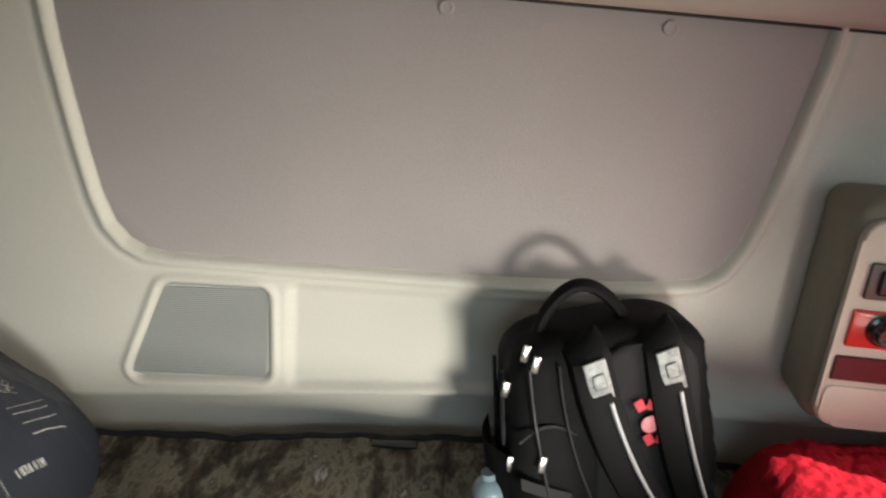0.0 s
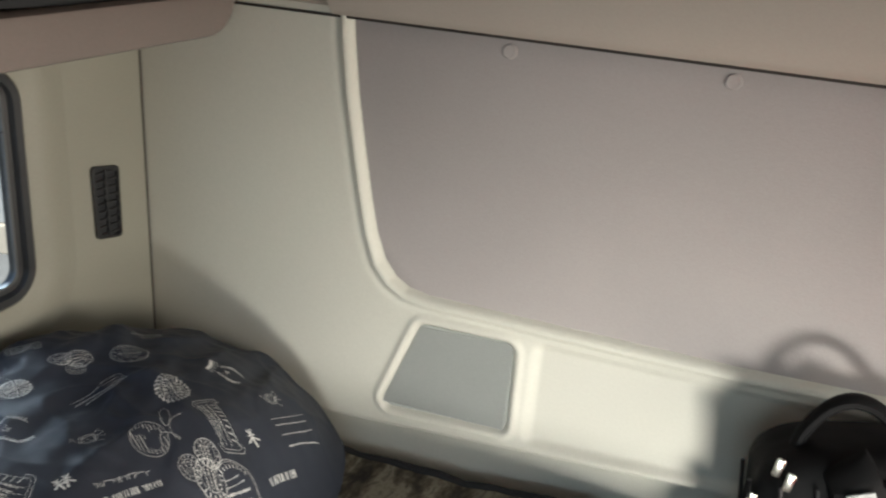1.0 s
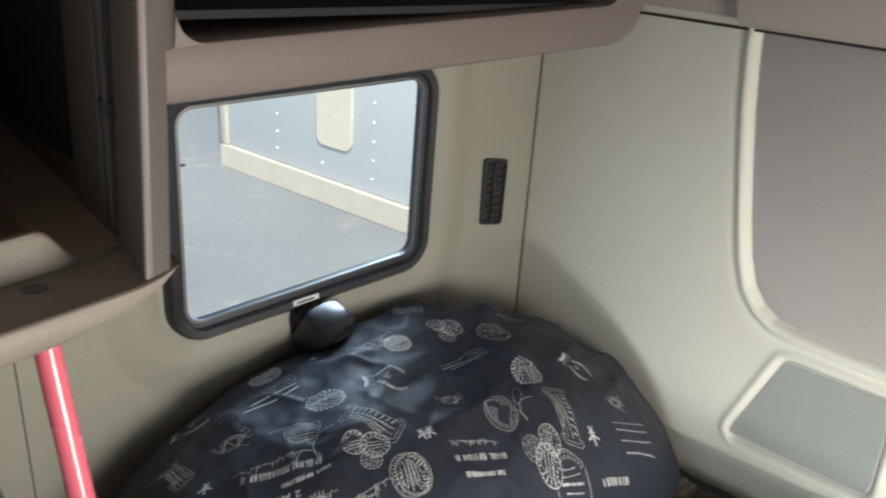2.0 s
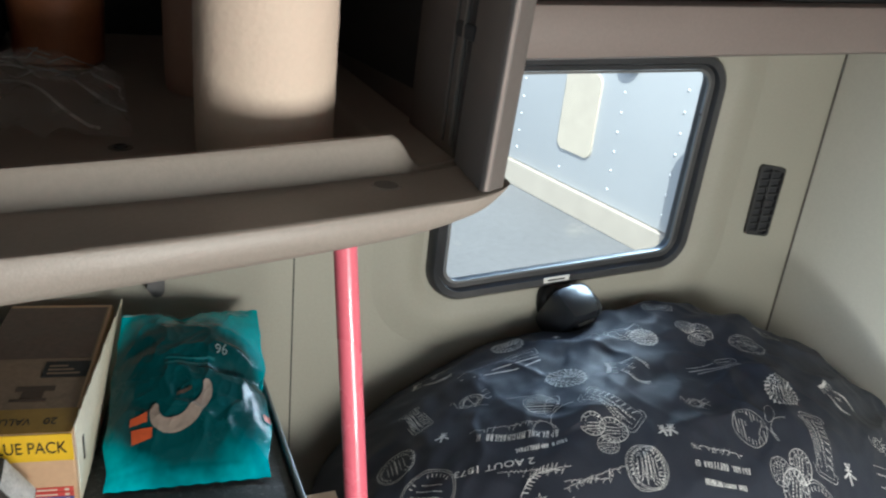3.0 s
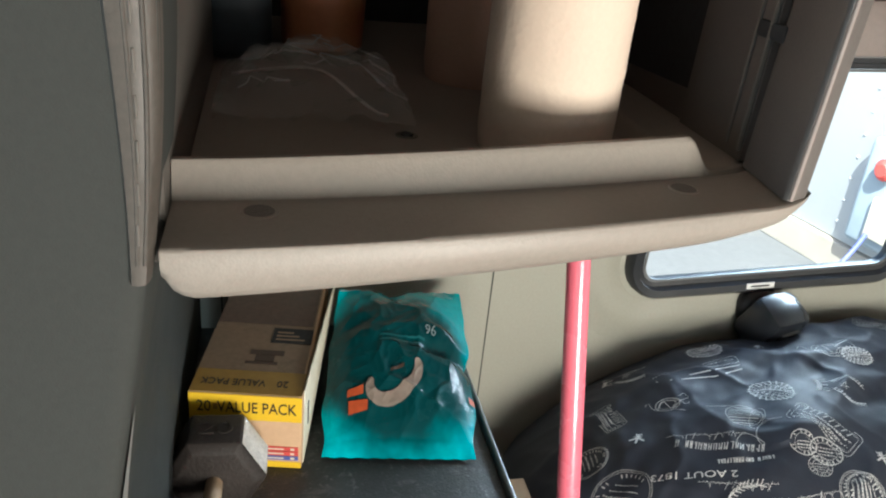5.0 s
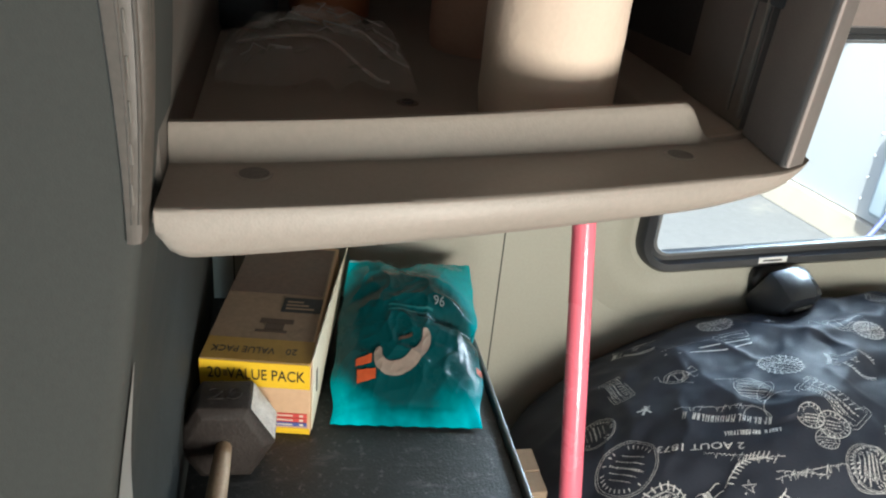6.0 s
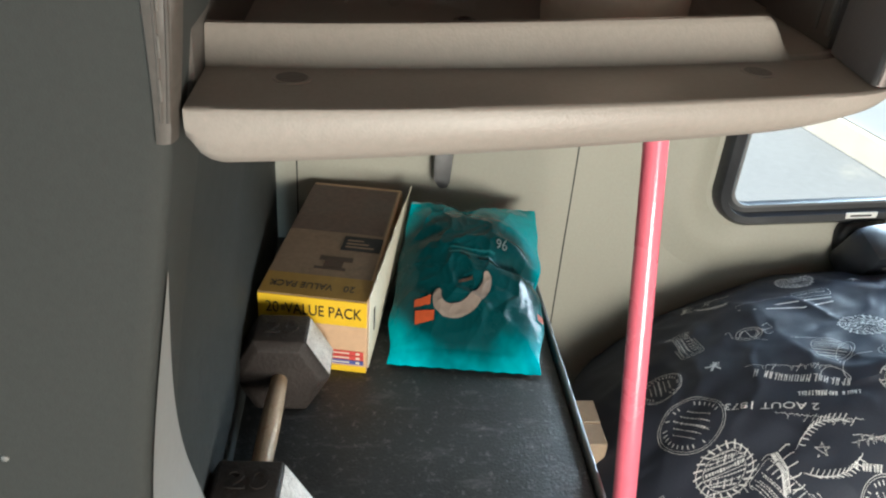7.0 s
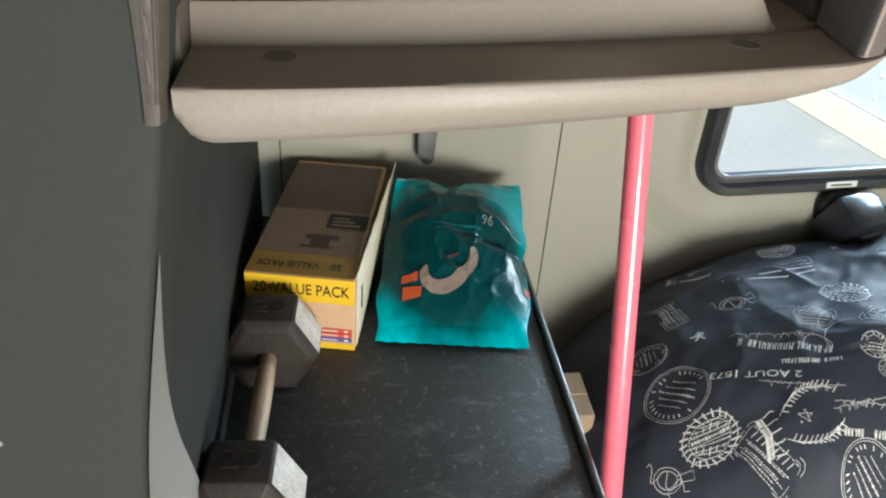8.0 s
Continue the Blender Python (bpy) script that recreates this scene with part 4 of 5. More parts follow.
date = writing("print_date", "2 AOUT 1873", 0.0135, Matrix.Translation((-0.725, 0.726, 0)) @ Matrix.Rotation(-1.96, 4, "Z"), M_PRINT, cover, 0.0, 1.35)
for v in date.data.vertices:
    v.co.z = heap_z(v.co.x, v.co.y) + 0.0013

# red fleece throw on the far end of the bunk
M_RED = surface("red_fleece", (0.37, 0.010, 0.022), 0.95, vary=0.5, coarse=60, fine=130, bump=1.0, spec=0.1)


def throw_z(x, y):
    d = (abs((x - 0.87) / 0.375) ** 9 + abs((y - 1.09) / 0.408) ** 9) ** (1 / 9)
    f = max(0.0, 1 - d ** 14)
    return 0.775 + 0.160 * f + f * (0.010 * wrinkle(x, y, 7, 4) + 0.006 * wrinkle(x, y, 22, 9) + 0.005 * wrinkle(x, y, 60, 6) + 0.004 * wrinkle(x, y, 110, 2))


throw = solid("fleece_throw", sheet(lambda x, y: (x, y, throw_z(x, y)), steps(0.48, XR - 0.01, 150), steps(0.64, 1.50, 170)), M_RED, "bright red shaggy fleece throw heaped on the bunk", "throw")

# ---------------------------------------------------------------- backpack
M_NYLON = weave(surface("black_nylon", (0.0055, 0.0055, 0.006), 0.7, vary=0.25, coarse=18, fine=500, bump=0.3, spec=0.14), 700, 0.08)
M_NYLON2 = weave(surface("charcoal_mesh_padding", (0.012, 0.012, 0.013), 0.75, vary=0.2, coarse=18, fine=420, bump=0.4, spec=0.25), 500, 0.12)
M_PIPING = surface("reflective_grey_piping", (0.42, 0.42, 0.43), 0.4, vary=0.1)
M_TAG = surface("silver_grey_patch", (0.24, 0.25, 0.25), 0.4, vary=0.5, coarse=70)
M_LOGORED = surface("red_print", (0.50, 0.03, 0.05), 0.5)
M_PINK_LOGO = surface("pale_red_print", (0.62, 0.22, 0.25), 0.5)
M_STEEL = surface("nickel_steel", (0.62, 0.61, 0.58), 0.25, metal=1.0, vary=0.1)
pack = thing("backpack", (0.325, 1.39, 0.79), "black nylon backpack with grey-piped straps standing against wall", "backpack")
PM = Matrix.Translation((0.318, 1.415, 0.785)) @ Matrix.Rotation(radians(-3), 4, "X") @ Matrix.Rotation(radians(-10.5), 4, "Y") @ Matrix.Rotation(radians(12), 4, "Z")


def pk(a, b, c):
    return PM @ Vector((a, b, c))


def pack_shape(wide, deep, high, y0=0.0, x0=0.0):
    bm = bmesh.new()
    rings = []
    for t in steps(0, 1, 48):
        top = 1.0 if t < 0.76 else max(0.0, 1 - ((t - 0.76) / 0.245) ** 3.2) ** 0.45
        bot = 0.86 + 0.14 * min(1, t / 0.12)
        w, d = wide * bot * (0.30 + 0.70 * top) * (1.05 - 0.17 * t), deep * bot * (0.35 + 0.65 * top)
        row = []
        for k in range(72):
            a = 2 * math.pi * k / 72
            ca, sa = math.cos(a), math.sin(a)
            r = (abs(ca) ** 4.2 + abs(sa) ** 4.2) ** (-1 / 4.2)
            wob = 1 + 0.020 * noise.noise(Vector((3 * ca, 3 * sa, 6 * t))) + 0.016 * (1 - abs(noise.noise(Vector((4 * ca + 3 * t, 4 * sa, 7 * t + 2))))) ** 5 + 0.006 * noise.noise(Vector((11 * ca, 11 * sa, 26 * t)))
            row.append(bm.verts.new(pk(x0 + w * r * ca * wob, y0 + d * r * sa * wob, high * t)))
        rings.append(row)
    for a, b in zip(rings, rings[1:]):
        for k in range(72):
            bm.faces.new((a[k], a[(k + 1) % 72], b[(k + 1) % 72], b[k]))
    bm.faces.new(rings[0][::-1])
    bm.faces.new(rings[-1])
    return bm


part("body", pack_shape(0.166, 0.080, 0.318), M_NYLON, pack)
part("back_padding", pack_shape(0.085, 0.018, 0.300, -0.072, 0.045), M_NYLON2, pack, "charcoal padded back panel")


def strap(pts, wide, thick, mat, name="shoulder_strap", label=""):
    """A flat padded band along local points (a, c) in front of the pack."""
    bm = bmesh.new()
    rows_ = []
    for k, (a, b, c) in enumerate(pts):
        a0, _, c0 = pts[max(k - 1, 0)]
        a1, _, c1 = pts[min(k + 1, len(pts) - 1)]
        q = math.hypot(a1 - a0, c1 - c0)
        na, nc = (c1 - c0) / q, -(a1 - a0) / q
        w = wide / 2
        rows_.append([bm.verts.new(pk(a + na * u * w, b + o, c + nc * u * w)) for u, o in ((-1, 0), (-0.92, -thick * 0.7), (-0.5, -thick), (0.5, -thick), (0.92, -thick * 0.7), (1, 0))])
    for p, q in zip(rows_, rows_[1:]):
        for k in range(6):
            bm.faces.new((p[k], p[(k + 1) % 6], q[(k + 1) % 6], q[k]))
    bm.faces.new(rows_[0])
    bm.faces.new(rows_[-1][::-1])
    return part(name, bm, mat, pack, label)


over = lambda a: [(a - 0.010, -0.060, 0.316), (a - 0.006, -0.070, 0.310), (a - 0.003, -0.079, 0.302)]
curve_l = over(-0.042) + [(-0.042 + 0.030 * t + 0.070 * t * t, -0.086 - 0.012 * math.sin(math.pi * t), 0.294 - 0.294 * t) for t in steps(0, 1, 14)]
curve_r = over(0.066) + [(0.066 + 0.012 * t + 0.045 * t * t, -0.084 - 0.012 * math.sin(math.pi * t), 0.294 - 0.294 * t) for t in steps(0, 1, 14)]
for crv in (curve_l, curve_r):
    s_ = strap(crv, 0.062, 0.016, M_NYLON, label="black padded shoulder strap")
    part("piping", tube([pk(a + 0.012, b - 0.0175, c) for a, b, c in crv[6:]], 0.0032, 8), M_PIPING, s_, "light grey piping")
    a, b, c = crv[4]
    part("patch", box((-0.017, -0.003, -0.034), (0.017, 0.001, 0.034), 0.0025, 2, m=PM @ Matrix.Translation((a + 0.004, b - 0.0165, c - 0.010)) @ Matrix.Rotation(radians(-12), 4, "Y")), M_TAG, s_, "silver-grey patch with buckle")
    part("buckle", box((-0.009, -0.0045, -0.012), (0.009, -0.001, 0.012), 0.003, 2, m=PM @ Matrix.Translation((a + 0.004, b - 0.0185, c - 0.008)) @ Matrix.Rotation(radians(-12), 4, "Y")), M_TAG, s_)
# seams, webbing and a front pocket zip
M_WEB = surface("black_webbing", (0.010, 0.010, 0.011), 0.7, vary=0.3, coarse=60, fine=600, bump=0.5)
for a0, a1, mat in ((-0.085, -0.030, M_WEB), (-0.128, -0.100, M_BLACKPLASTIC)):
    part("seam", tube([pk(a0 + (a1 - a0) * t * t, -0.083 - 0.004 * math.sin(math.pi * t), 0.285 - 0.275 * t) for t in steps(0, 1, 16)], 0.0022, 6), mat, pack)
part("pocket_zip", tube([pk(-0.150 + 0.085 * t, -0.0815, 0.172 + 0.020 * math.sin(math.pi * t)) for t in steps(0, 1, 14)], 0.0026, 6), M_WEB, pack, "dark zip line")
part("webbing_strap", sheet(lambda t, u: pk(-0.152 + 0.075 * t, -0.0835 - 0.003 * math.sin(math.pi * t), 0.095 - 0.040 * t + 0.020 * u), steps(0, 1, 12), steps(0, 1, 2)), M_WEB, pack, "black webbing strap")
# logo between the straps as plain shapes
for da, dc, kind in ((0.034, 0.208, "v"), (0.040, 0.179, "disc"), (0.046, 0.151, "bar")):
    if kind == "disc":
        part("logo_disc", spin([(0.0135, 0), (0.0135, 0.0015), (0.0125, 0.002)], pk(da, -0.0975, dc), PM.to_3x3() @ Vector((0, -1, 0)), 20), M_PINK_LOGO, pack, "pale red disc")
    else:
        bm = box((-0.013, -0.002, -0.003), (0.001, 0.0, 0.016), 0.001, 1, m=PM @ Matrix.Translation((da, -0.097, dc)) @ Matrix.Rotation(radians(-24), 4, "Y"))
        box((0.001, -0.002, -0.003), (0.014, 0.0, 0.014), 0.001, 1, bm=bm, m=PM @ Matrix.Translation((da, -0.097, dc)) @ Matrix.Rotation(radians(20), 4, "Y"))
        part("logo_shape", bm, M_LOGORED, pack, "red printed shape")
# grab handle, zips, pulls, side pocket and bottle
hand = [pk(-0.098 + 0.135 * t, -0.012, 0.306 + 0.068 * math.sin(math.pi * t) ** 0.7) for t in steps(0.0, 1.0, 18)]
part("grab_handle", tube(hand, 0.0095, 10, flat=1.5, up=(0, 1, 0)), M_NYLON, pack, "black padded grab handle")
part("zip", tube([pk(-0.171 * (1 - 0.10 * t), -0.028, 0.33 * t) for t in steps(0.04, 0.80, 12)], 0.0035, 6), M_BLACKPLASTIC, pack)
part("zip", tube([pk(-0.171 * (1 - 0.10 * t), 0.026, 0.33 * t) for t in steps(0.04, 0.80, 12)], 0.0035, 6), M_BLACKPLASTIC, pack)
for a, b, c in ((-0.118, -0.075, 0.292), (-0.158, -0.045, 0.245), (-0.163, -0.050, 0.125), (-0.120, -0.082, 0.135), (-0.128, -0.060, 0.304)):
    part("zip_pull", box((-0.005, -0.003, -0.013), (0.005, 0.003, 0.013), 0.002, 2, m=PM @ Matrix.Translation((a, b - 0.006, c)) @ Matrix.Rotation(radians(18), 4, "Y")), M_STEEL, pack, "nickel zip pull")
part("side_pocket", sheet(lambda t, k: pk(-0.165 - 0.022 * math.sin(math.pi * t) - 0.004, -0.070 + 0.130 * t, 0.02 + 0.13 * k / 6), steps(0, 1, 10), range(7)), M_NYLON, pack, "stretch side pocket")
M_BOTTLE = surface("pale_blue_plastic", (0.25, 0.34, 0.38), 0.3, vary=0.1)
bottle = thing("water_bottle", pk(-0.185, -0.03, 0.02), "pale blue plastic bottle in the backpack's side pocket", "bottle")
part("bottle_body", spin([(0.026, 0), (0.029, 0.006), (0.029, 0.060), (0.024, 0.070), (0.013, 0.078), (0.013, 0.088)], pk(-0.190, -0.030, 0.012), PM.to_3x3() @ Vector((0, 0, 1)), 20), M_BOTTLE, bottle)

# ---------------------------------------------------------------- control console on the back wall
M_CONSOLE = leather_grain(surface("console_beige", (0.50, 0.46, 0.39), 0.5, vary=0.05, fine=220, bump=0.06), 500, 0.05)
M_CONSOLE_SIDE = surface("console_darker_beige", (0.25, 0.235, 0.18), 0.55, vary=0.08)
M_REDPLATE = surface("red_switch_plate", (0.55, 0.03, 0.02), 0.3, vary=0.1)
M_MAROON = surface("maroon_display", (0.055, 0.018, 0.02), 0.2, vary=0.15)
console = thing("bunk_control_console", (0.77, YB, 0.95), "beige plastic bunk control console with switch and red knob plate", "control panel")
part("housing", box((0.584, 1.405, 0.965), (0.95, YB + 0.01, 1.315), 0.030, 4), M_CONSOLE_SIDE, console, "darker beige housing")
part("face_plate", prism(rounded([(0.592, 0.972), (0.942, 0.972), (0.942, 1.300), (0.592, 1.300)], 0.035, 6), lambda x, z, d: (x, 1.407 - d, z), 0.014, r=0.006, seg=3), M_CONSOLE, console)
sw = part("switch_frame", box((0.612, 1.387, 1.183), (0.70, 1.394, 1.238), 0.004, 2), M_TAUPE_DARK, console, "dark switch")
part("rocker", box((0.626, 1.381, 1.192), (0.686, 1.389, 1.229), 0.005, 3), M_BLACKPLASTIC, sw)
part("toggle", box((0.644, 1.376, 1.203), (0.668, 1.383, 1.218), 0.003, 2), M_TAUPE_DARK, sw)
kp = part("knob_plate", box((0.606, 1.388, 1.108), (0.715, 1.394, 1.166), 0.004, 2), M_REDPLATE, console, "glossy red plate")
part("knob", spin([(0.025, 0), (0.024, 0.006), (0.019, 0.008), (0.017, 0.022), (0.014, 0.025), (0.006, 0.024)], (0.652, 1.389, 1.139), (0, -1, 0), 24), M_GLOSSBLACK, kp, "black rotary knob")
part("chrome_edge", box((0.612, 1.3865, 1.158), (0.712, 1.389, 1.163), 0.001, 1), M_STEEL, kp)
part("display_strip", box((0.600, 1.389, 1.052), (0.76, 1.394, 1.092), 0.002, 1), M_MAROON, console, "dark maroon display strip")
part("lower_lid", prism(rounded([(0.598, 0.985), (0.93, 0.985), (0.93, 1.042), (0.598, 1.042)], 0.012, 4), lambda x, z, d: (x, 1.394 - d, z), 0.004, r=0.002), M_CONSOLE, console)

# ---------------------------------------------------------------- swivel lamp under the window
M_LAMPHEAD = surface("satin_black_lamp_plastic", (0.016, 0.018, 0.022), 0.32, vary=0.2, coat=0.2)
lamp = thing("reading_lamp", (XL, 0.99, 0.99), "glossy black swivel reading lamp mounted under the window", "reading lamp")
part("wall_base", spin([(0.040, 0), (0.040, 0.010), (0.034, 0.018), (0.022, 0.024)], (XL, 0.992, 0.985), (1, 0, 0.1), 24), M_BLACKPLASTIC, lamp)
head_m = Matrix.Translation((XL + 0.050, 1.000, 0.985)) @ Matrix.Rotation(radians(18), 4, "Z") @ Matrix.Rotation(radians(28), 4, "Y")
part("lamp_head", box((-0.034, -0.046, -0.052), (0.034, 0.040, 0.040), 0.017, 2, m=head_m), M_LAMPHEAD, lamp, "boxy glossy black lamp head")
part("lamp_shroud", box((0.028, -0.026, -0.040), (0.040, 0.022, 0.016), 0.006, 2, m=head_m), M_LAMPHEAD, lamp, "raised lens shroud")
part("lens", spin([(0.010, 0), (0.010, 0.004), (0.006, 0.005)], head_m @ Vector((0.0395, -0.002, -0.012)), head_m.to_3x3() @ Vector((1, 0, 0)), 14), M_GRILLE, lamp, "small bright reflector")

# ---------------------------------------------------------------- things on the counter
M_PEACH = surface("peach_carton", (0.55, 0.36, 0.22), 0.55, vary=0.08, coarse=12)
M_YELLOW = surface("yellow_carton_band", (0.72, 0.46, 0.02), 0.45, vary=0.05)
M_TOP_SHADED = surface("shaded_carton_top", (0.23, 0.155, 0.10), 0.6, vary=0.2, coarse=14, spot=(0.10, 0.055, 0.035), spot_scale=16, spot_amount=0.8)
M_PHOTO = surface("brown_food_photo", (0.085, 0.048, 0.038), 0.55, vary=0.35, coarse=25, fine=120, spot=(0.045, 0.03, 0.028), spot_scale=28, spot_amount=0.8)
M_DARKBROWN = surface("dark_brown_print", (0.06, 0.034, 0.022), 0.6)
M_CREAM = surface("cream_carton_side", (0.62, 0.58, 0.46), 0.7, vary=0.1, coarse=20)
M_INK = surface("black_ink", (0.02, 0.018, 0.015), 0.5)
M_GOLD = surface("ochre_print_and_shaded_band", (0.33, 0.19, 0.03), 0.55)
M_LABEL_RED = surface("red_print_label", (0.55, 0.07, 0.06), 0.5)
M_LABEL_BLUE = surface("blue_print_label", (0.08, 0.10, 0.30), 0.5)
carton = thing("oatmeal_carton", (-0.88, 0.165, COUNTER), "yellow and tan food carton lying torn open on the counter", "food carton")
CW, CD, CH = 0.126, 0.290, 0.100
cx_ax, cy_ax = Vector((0.165, 0.986, 0)), Vector((-0.986, 0.165, 0))
BM = frame_axes((-0.7515, 0.0915, COUNTER), cx_ax, cy_ax, (0, 0, 1))
body = part("carton_body", box((0, 0, 0.0005), (CW, CD, CH), 0.0015, 1, m=BM), M_PEACH, carton)
part("front_band", box((0.0005, -0.0008, CH * 0.66), (CW - 0.0005, 0.0005, CH - 0.0005), m=BM), M_YELLOW, carton, "yellow printed band")
part("foot_band", box((0.0005, -0.0008, 0.001), (CW - 0.0005, 0.0005, CH * 0.09), m=BM), M_YELLOW, carton)
writing("front_lettering", "VALUE PACK", 0.0205, BM @ Matrix.Translation((CW * 0.60, -0.0012, CH * 0.825)) @ Matrix.Rotation(math.pi / 2, 4, "X"), M_INK, carton, wide=0.74)
writing("front_lettering", "20", 0.0205, BM @ Matrix.Translation((CW * 0.135, -0.0012, CH * 0.825)) @ Matrix.Rotation(math.pi / 2, 4, "X"), M_INK, carton, wide=0.80)
part("print_bar", box((CW * 0.215, -0.0012, CH * 0.79), (CW * 0.255, -0.0006, CH * 0.87), m=BM), M_GOLD, carton)
for k, mm in enumerate((M_LABEL_BLUE, M_LABEL_RED, M_LABEL_RED)):
    part("nutrition_bar", box((CW * 0.62, -0.0010, CH * (0.12 + 0.065 * k)), (CW * 0.97, -0.0004, CH * (0.178 + 0.065 * k)), m=BM), mm, carton)
    part("print_bar", box((CW * 0.66, -0.0014, CH * (0.140 + 0.065 * k)), (CW * 0.84, -0.0008, CH * (0.156 + 0.065 * k)), m=BM), M_CREAM, carton)
    part("print_bar", box((CW * 0.90, -0.0014, CH * (0.134 + 0.065 * k)), (CW * 0.935, -0.0008, CH * (0.162 + 0.065 * k)), m=BM), M_CREAM, carton)
# top repeats the front's peach and yellow, darkened to put it in shade
part("top_print", box((0.0005, 0.0005, CH - 0.0004), (CW - 0.004, CD * 0.97, CH + 0.0008), m=BM), M_TOP_SHADED, carton, "photo-printed top darkened for its shade")
part("photo_print", box((0.001, 0.150, CH + 0.0003), (CW - 0.006, CD * 0.965, CH + 0.0012), m=BM), M_PHOTO, carton, "dark reddish-brown food photo")
part("top_band", box((0.001, 0.001, CH + 0.0004), (CW - 0.001, 0.045, CH + 0.0012), m=BM), M_GOLD, carton, "yellow band darkened for the top's shade")
TM = BM @ Matrix.Translation((CW * 0.5, 0.0, CH + 0.0014)) @ Matrix.Rotation(math.pi, 4, "Z")
writing("top_lettering", "20", 0.017, TM @ Matrix.Translation((-CW * 0.30, -0.022, 0)), M_INK, carton, 0.0002, 0.8)
writing("top_lettering", "VALUE PACK", 0.017, TM @ Matrix.Translation((CW * 0.14, -0.022, 0)), M_INK, carton, 0.0002, 0.74)
bm = box((CW * 0.42, 0.080, CH + 0.0006), (CW * 0.74, 0.090, CH + 0.0014), m=BM)
box((CW * 0.48, 0.066, CH + 0.0006), (CW * 0.66, 0.079, CH + 0.0014), bm=bm, m=BM)
box((CW * 0.40, 0.060, CH + 0.0006), (CW * 0.70, 0.065, CH + 0.0014), bm=bm, m=BM)
part("logo_shape", bm, M_DARKBROWN, carton, "dark brown printed emblem")
part("print_panel", box((CW * 0.58, 0.108, CH + 0.0006), (CW * 0.97, 0.142, CH + 0.0016), m=BM), M_BLACK_LINER, carton, "black printed panel")
for k in range(3):
    part("print_bar", box((CW * 0.62, 0.114 + 0.008 * k, CH + 0.0014), (CW * (0.90 - 0.06 * k), 0.117 + 0.008 * k, CH + 0.0020), m=BM), M_TOP_SHADED, carton)
# torn side flap
rag = random.Random(9)
edge = [(CD * t, CH + 0.004 + 0.010 * rag.random() * (0.3 + t)) for t in steps(0.02, 0.99, 34)]
flap = [(CD * 0.99, 0.004)] + [(CD * 0.02, 0.004)] + edge
part("side_flap", prism(flap, lambda a, b, d: BM @ Vector((CW + 0.0006 + d + 0.012 * max(0, b / CH - 0.1) ** 2 * (a / CD), a, b)), 0.0010), M_CREAM, carton, "torn cream inner cardboard flap", smooth=False)
part("print_bar", box((CW + 0.002, 0.03, CH * 0.42), (CW + 0.0035, 0.036, CH * 0.72), m=BM), M_INK, carton)

# teal foil bag
M_TEAL = surface("teal_foil", (0.003, 0.41, 0.48), 0.24, vary=0.15, coarse=10, fine=120, bump=0.06, spec=0.22)
M_TEALDARK = surface("dark_teal_print", (0.003, 0.045, 0.052), 0.2, vary=0.2, coarse=14, spec=0.2)
M_TEALPALE = surface("faded_teal_print", (0.012, 0.10, 0.11), 0.2, vary=0.2)
M_BEIGE_PRINT = surface("beige_print", (0.23, 0.185, 0.155), 0.35, vary=0.2, spec=0.3)
M_ORANGE = surface("orange_print", (0.42, 0.075, 0.025), 0.35, vary=0.2, spec=0.3)
M_WHITEPRINT = surface("white_print", (0.36, 0.42, 0.42), 0.35, vary=0.1)
cr = M_TEAL.node_tree.nodes.new("ShaderNodeTexNoise")
cr.inputs["Scale"].default_value, cr.inputs["Detail"].default_value, cr.inputs["Distortion"].default_value = 26, 3, 1.6
cb_ = M_TEAL.node_tree.nodes.new("ShaderNodeBump")
cb_.inputs["Strength"].default_value, cb_.inputs["Distance"].default_value = 0.22, 0.005
M_TEAL.node_tree.links.new(M_TEAL.node_tree.nodes["Texture Coordinate"].outputs["Object"], cr.inputs["Vector"])
M_TEAL.node_tree.links.new(cr.outputs["Fac"], cb_.inputs["Height"])
M_TEAL.node_tree.links.new(M_TEAL.node_tree.nodes["Bump"].outputs[0], cb_.inputs["Normal"])
M_TEAL.node_tree.links.new(cb_.outputs[0], M_TEAL.node_tree.nodes["Principled BSDF"].inputs["Normal"])
# printed artwork of the bag: a dark oval fading into the teal
n, l = M_TEAL.node_tree.nodes, M_TEAL.node_tree.links
art = n.new("ShaderNodeMapping")
art.inputs["Location"].default_value, art.inputs["Scale"].default_value = (-1.42, -0.80, 0.0), (2.45, 1.75, 0.0)
l.new(n["Texture Coordinate"].outputs["Generated"], art.inputs["Vector"])
far_ = n.new("ShaderNodeVectorMath")
far_.operation = "LENGTH"
l.new(art.outputs[0], far_.inputs[0])
swirl = n.new("ShaderNodeTexNoise")
swirl.inputs["Scale"].default_value, swirl.inputs["Detail"].default_value = 14, 3
l.new(n["Texture Coordinate"].outputs["Object"], swirl.inputs["Vector"])
sum_ = n.new("ShaderNodeMath")
sum_.operation = "MULTIPLY_ADD"
sum_.inputs[1].default_value, sum_.inputs[2].default_value = 0.55, -0.28
l.new(swirl.outputs["Fac"], sum_.inputs[0])
add_ = n.new("ShaderNodeMath")
l.new(far_.outputs["Value"], add_.inputs[0])
l.new(sum_.outputs[0], add_.inputs[1])
oval = n.new("ShaderNodeMapRange")
oval.interpolation_type = "SMOOTHSTEP"
oval.inputs["From Min"].default_value, oval.inputs["From Max"].default_value = 0.72, 1.10
l.new(add_.outputs[0], oval.inputs["Value"])
ink = n.new("ShaderNodeMix")
ink.data_type = "RGBA"
ink.inputs["A"].default_value = (0.003, 0.046, 0.052, 1)
l.new(oval.outputs[0], ink.inputs["Factor"])
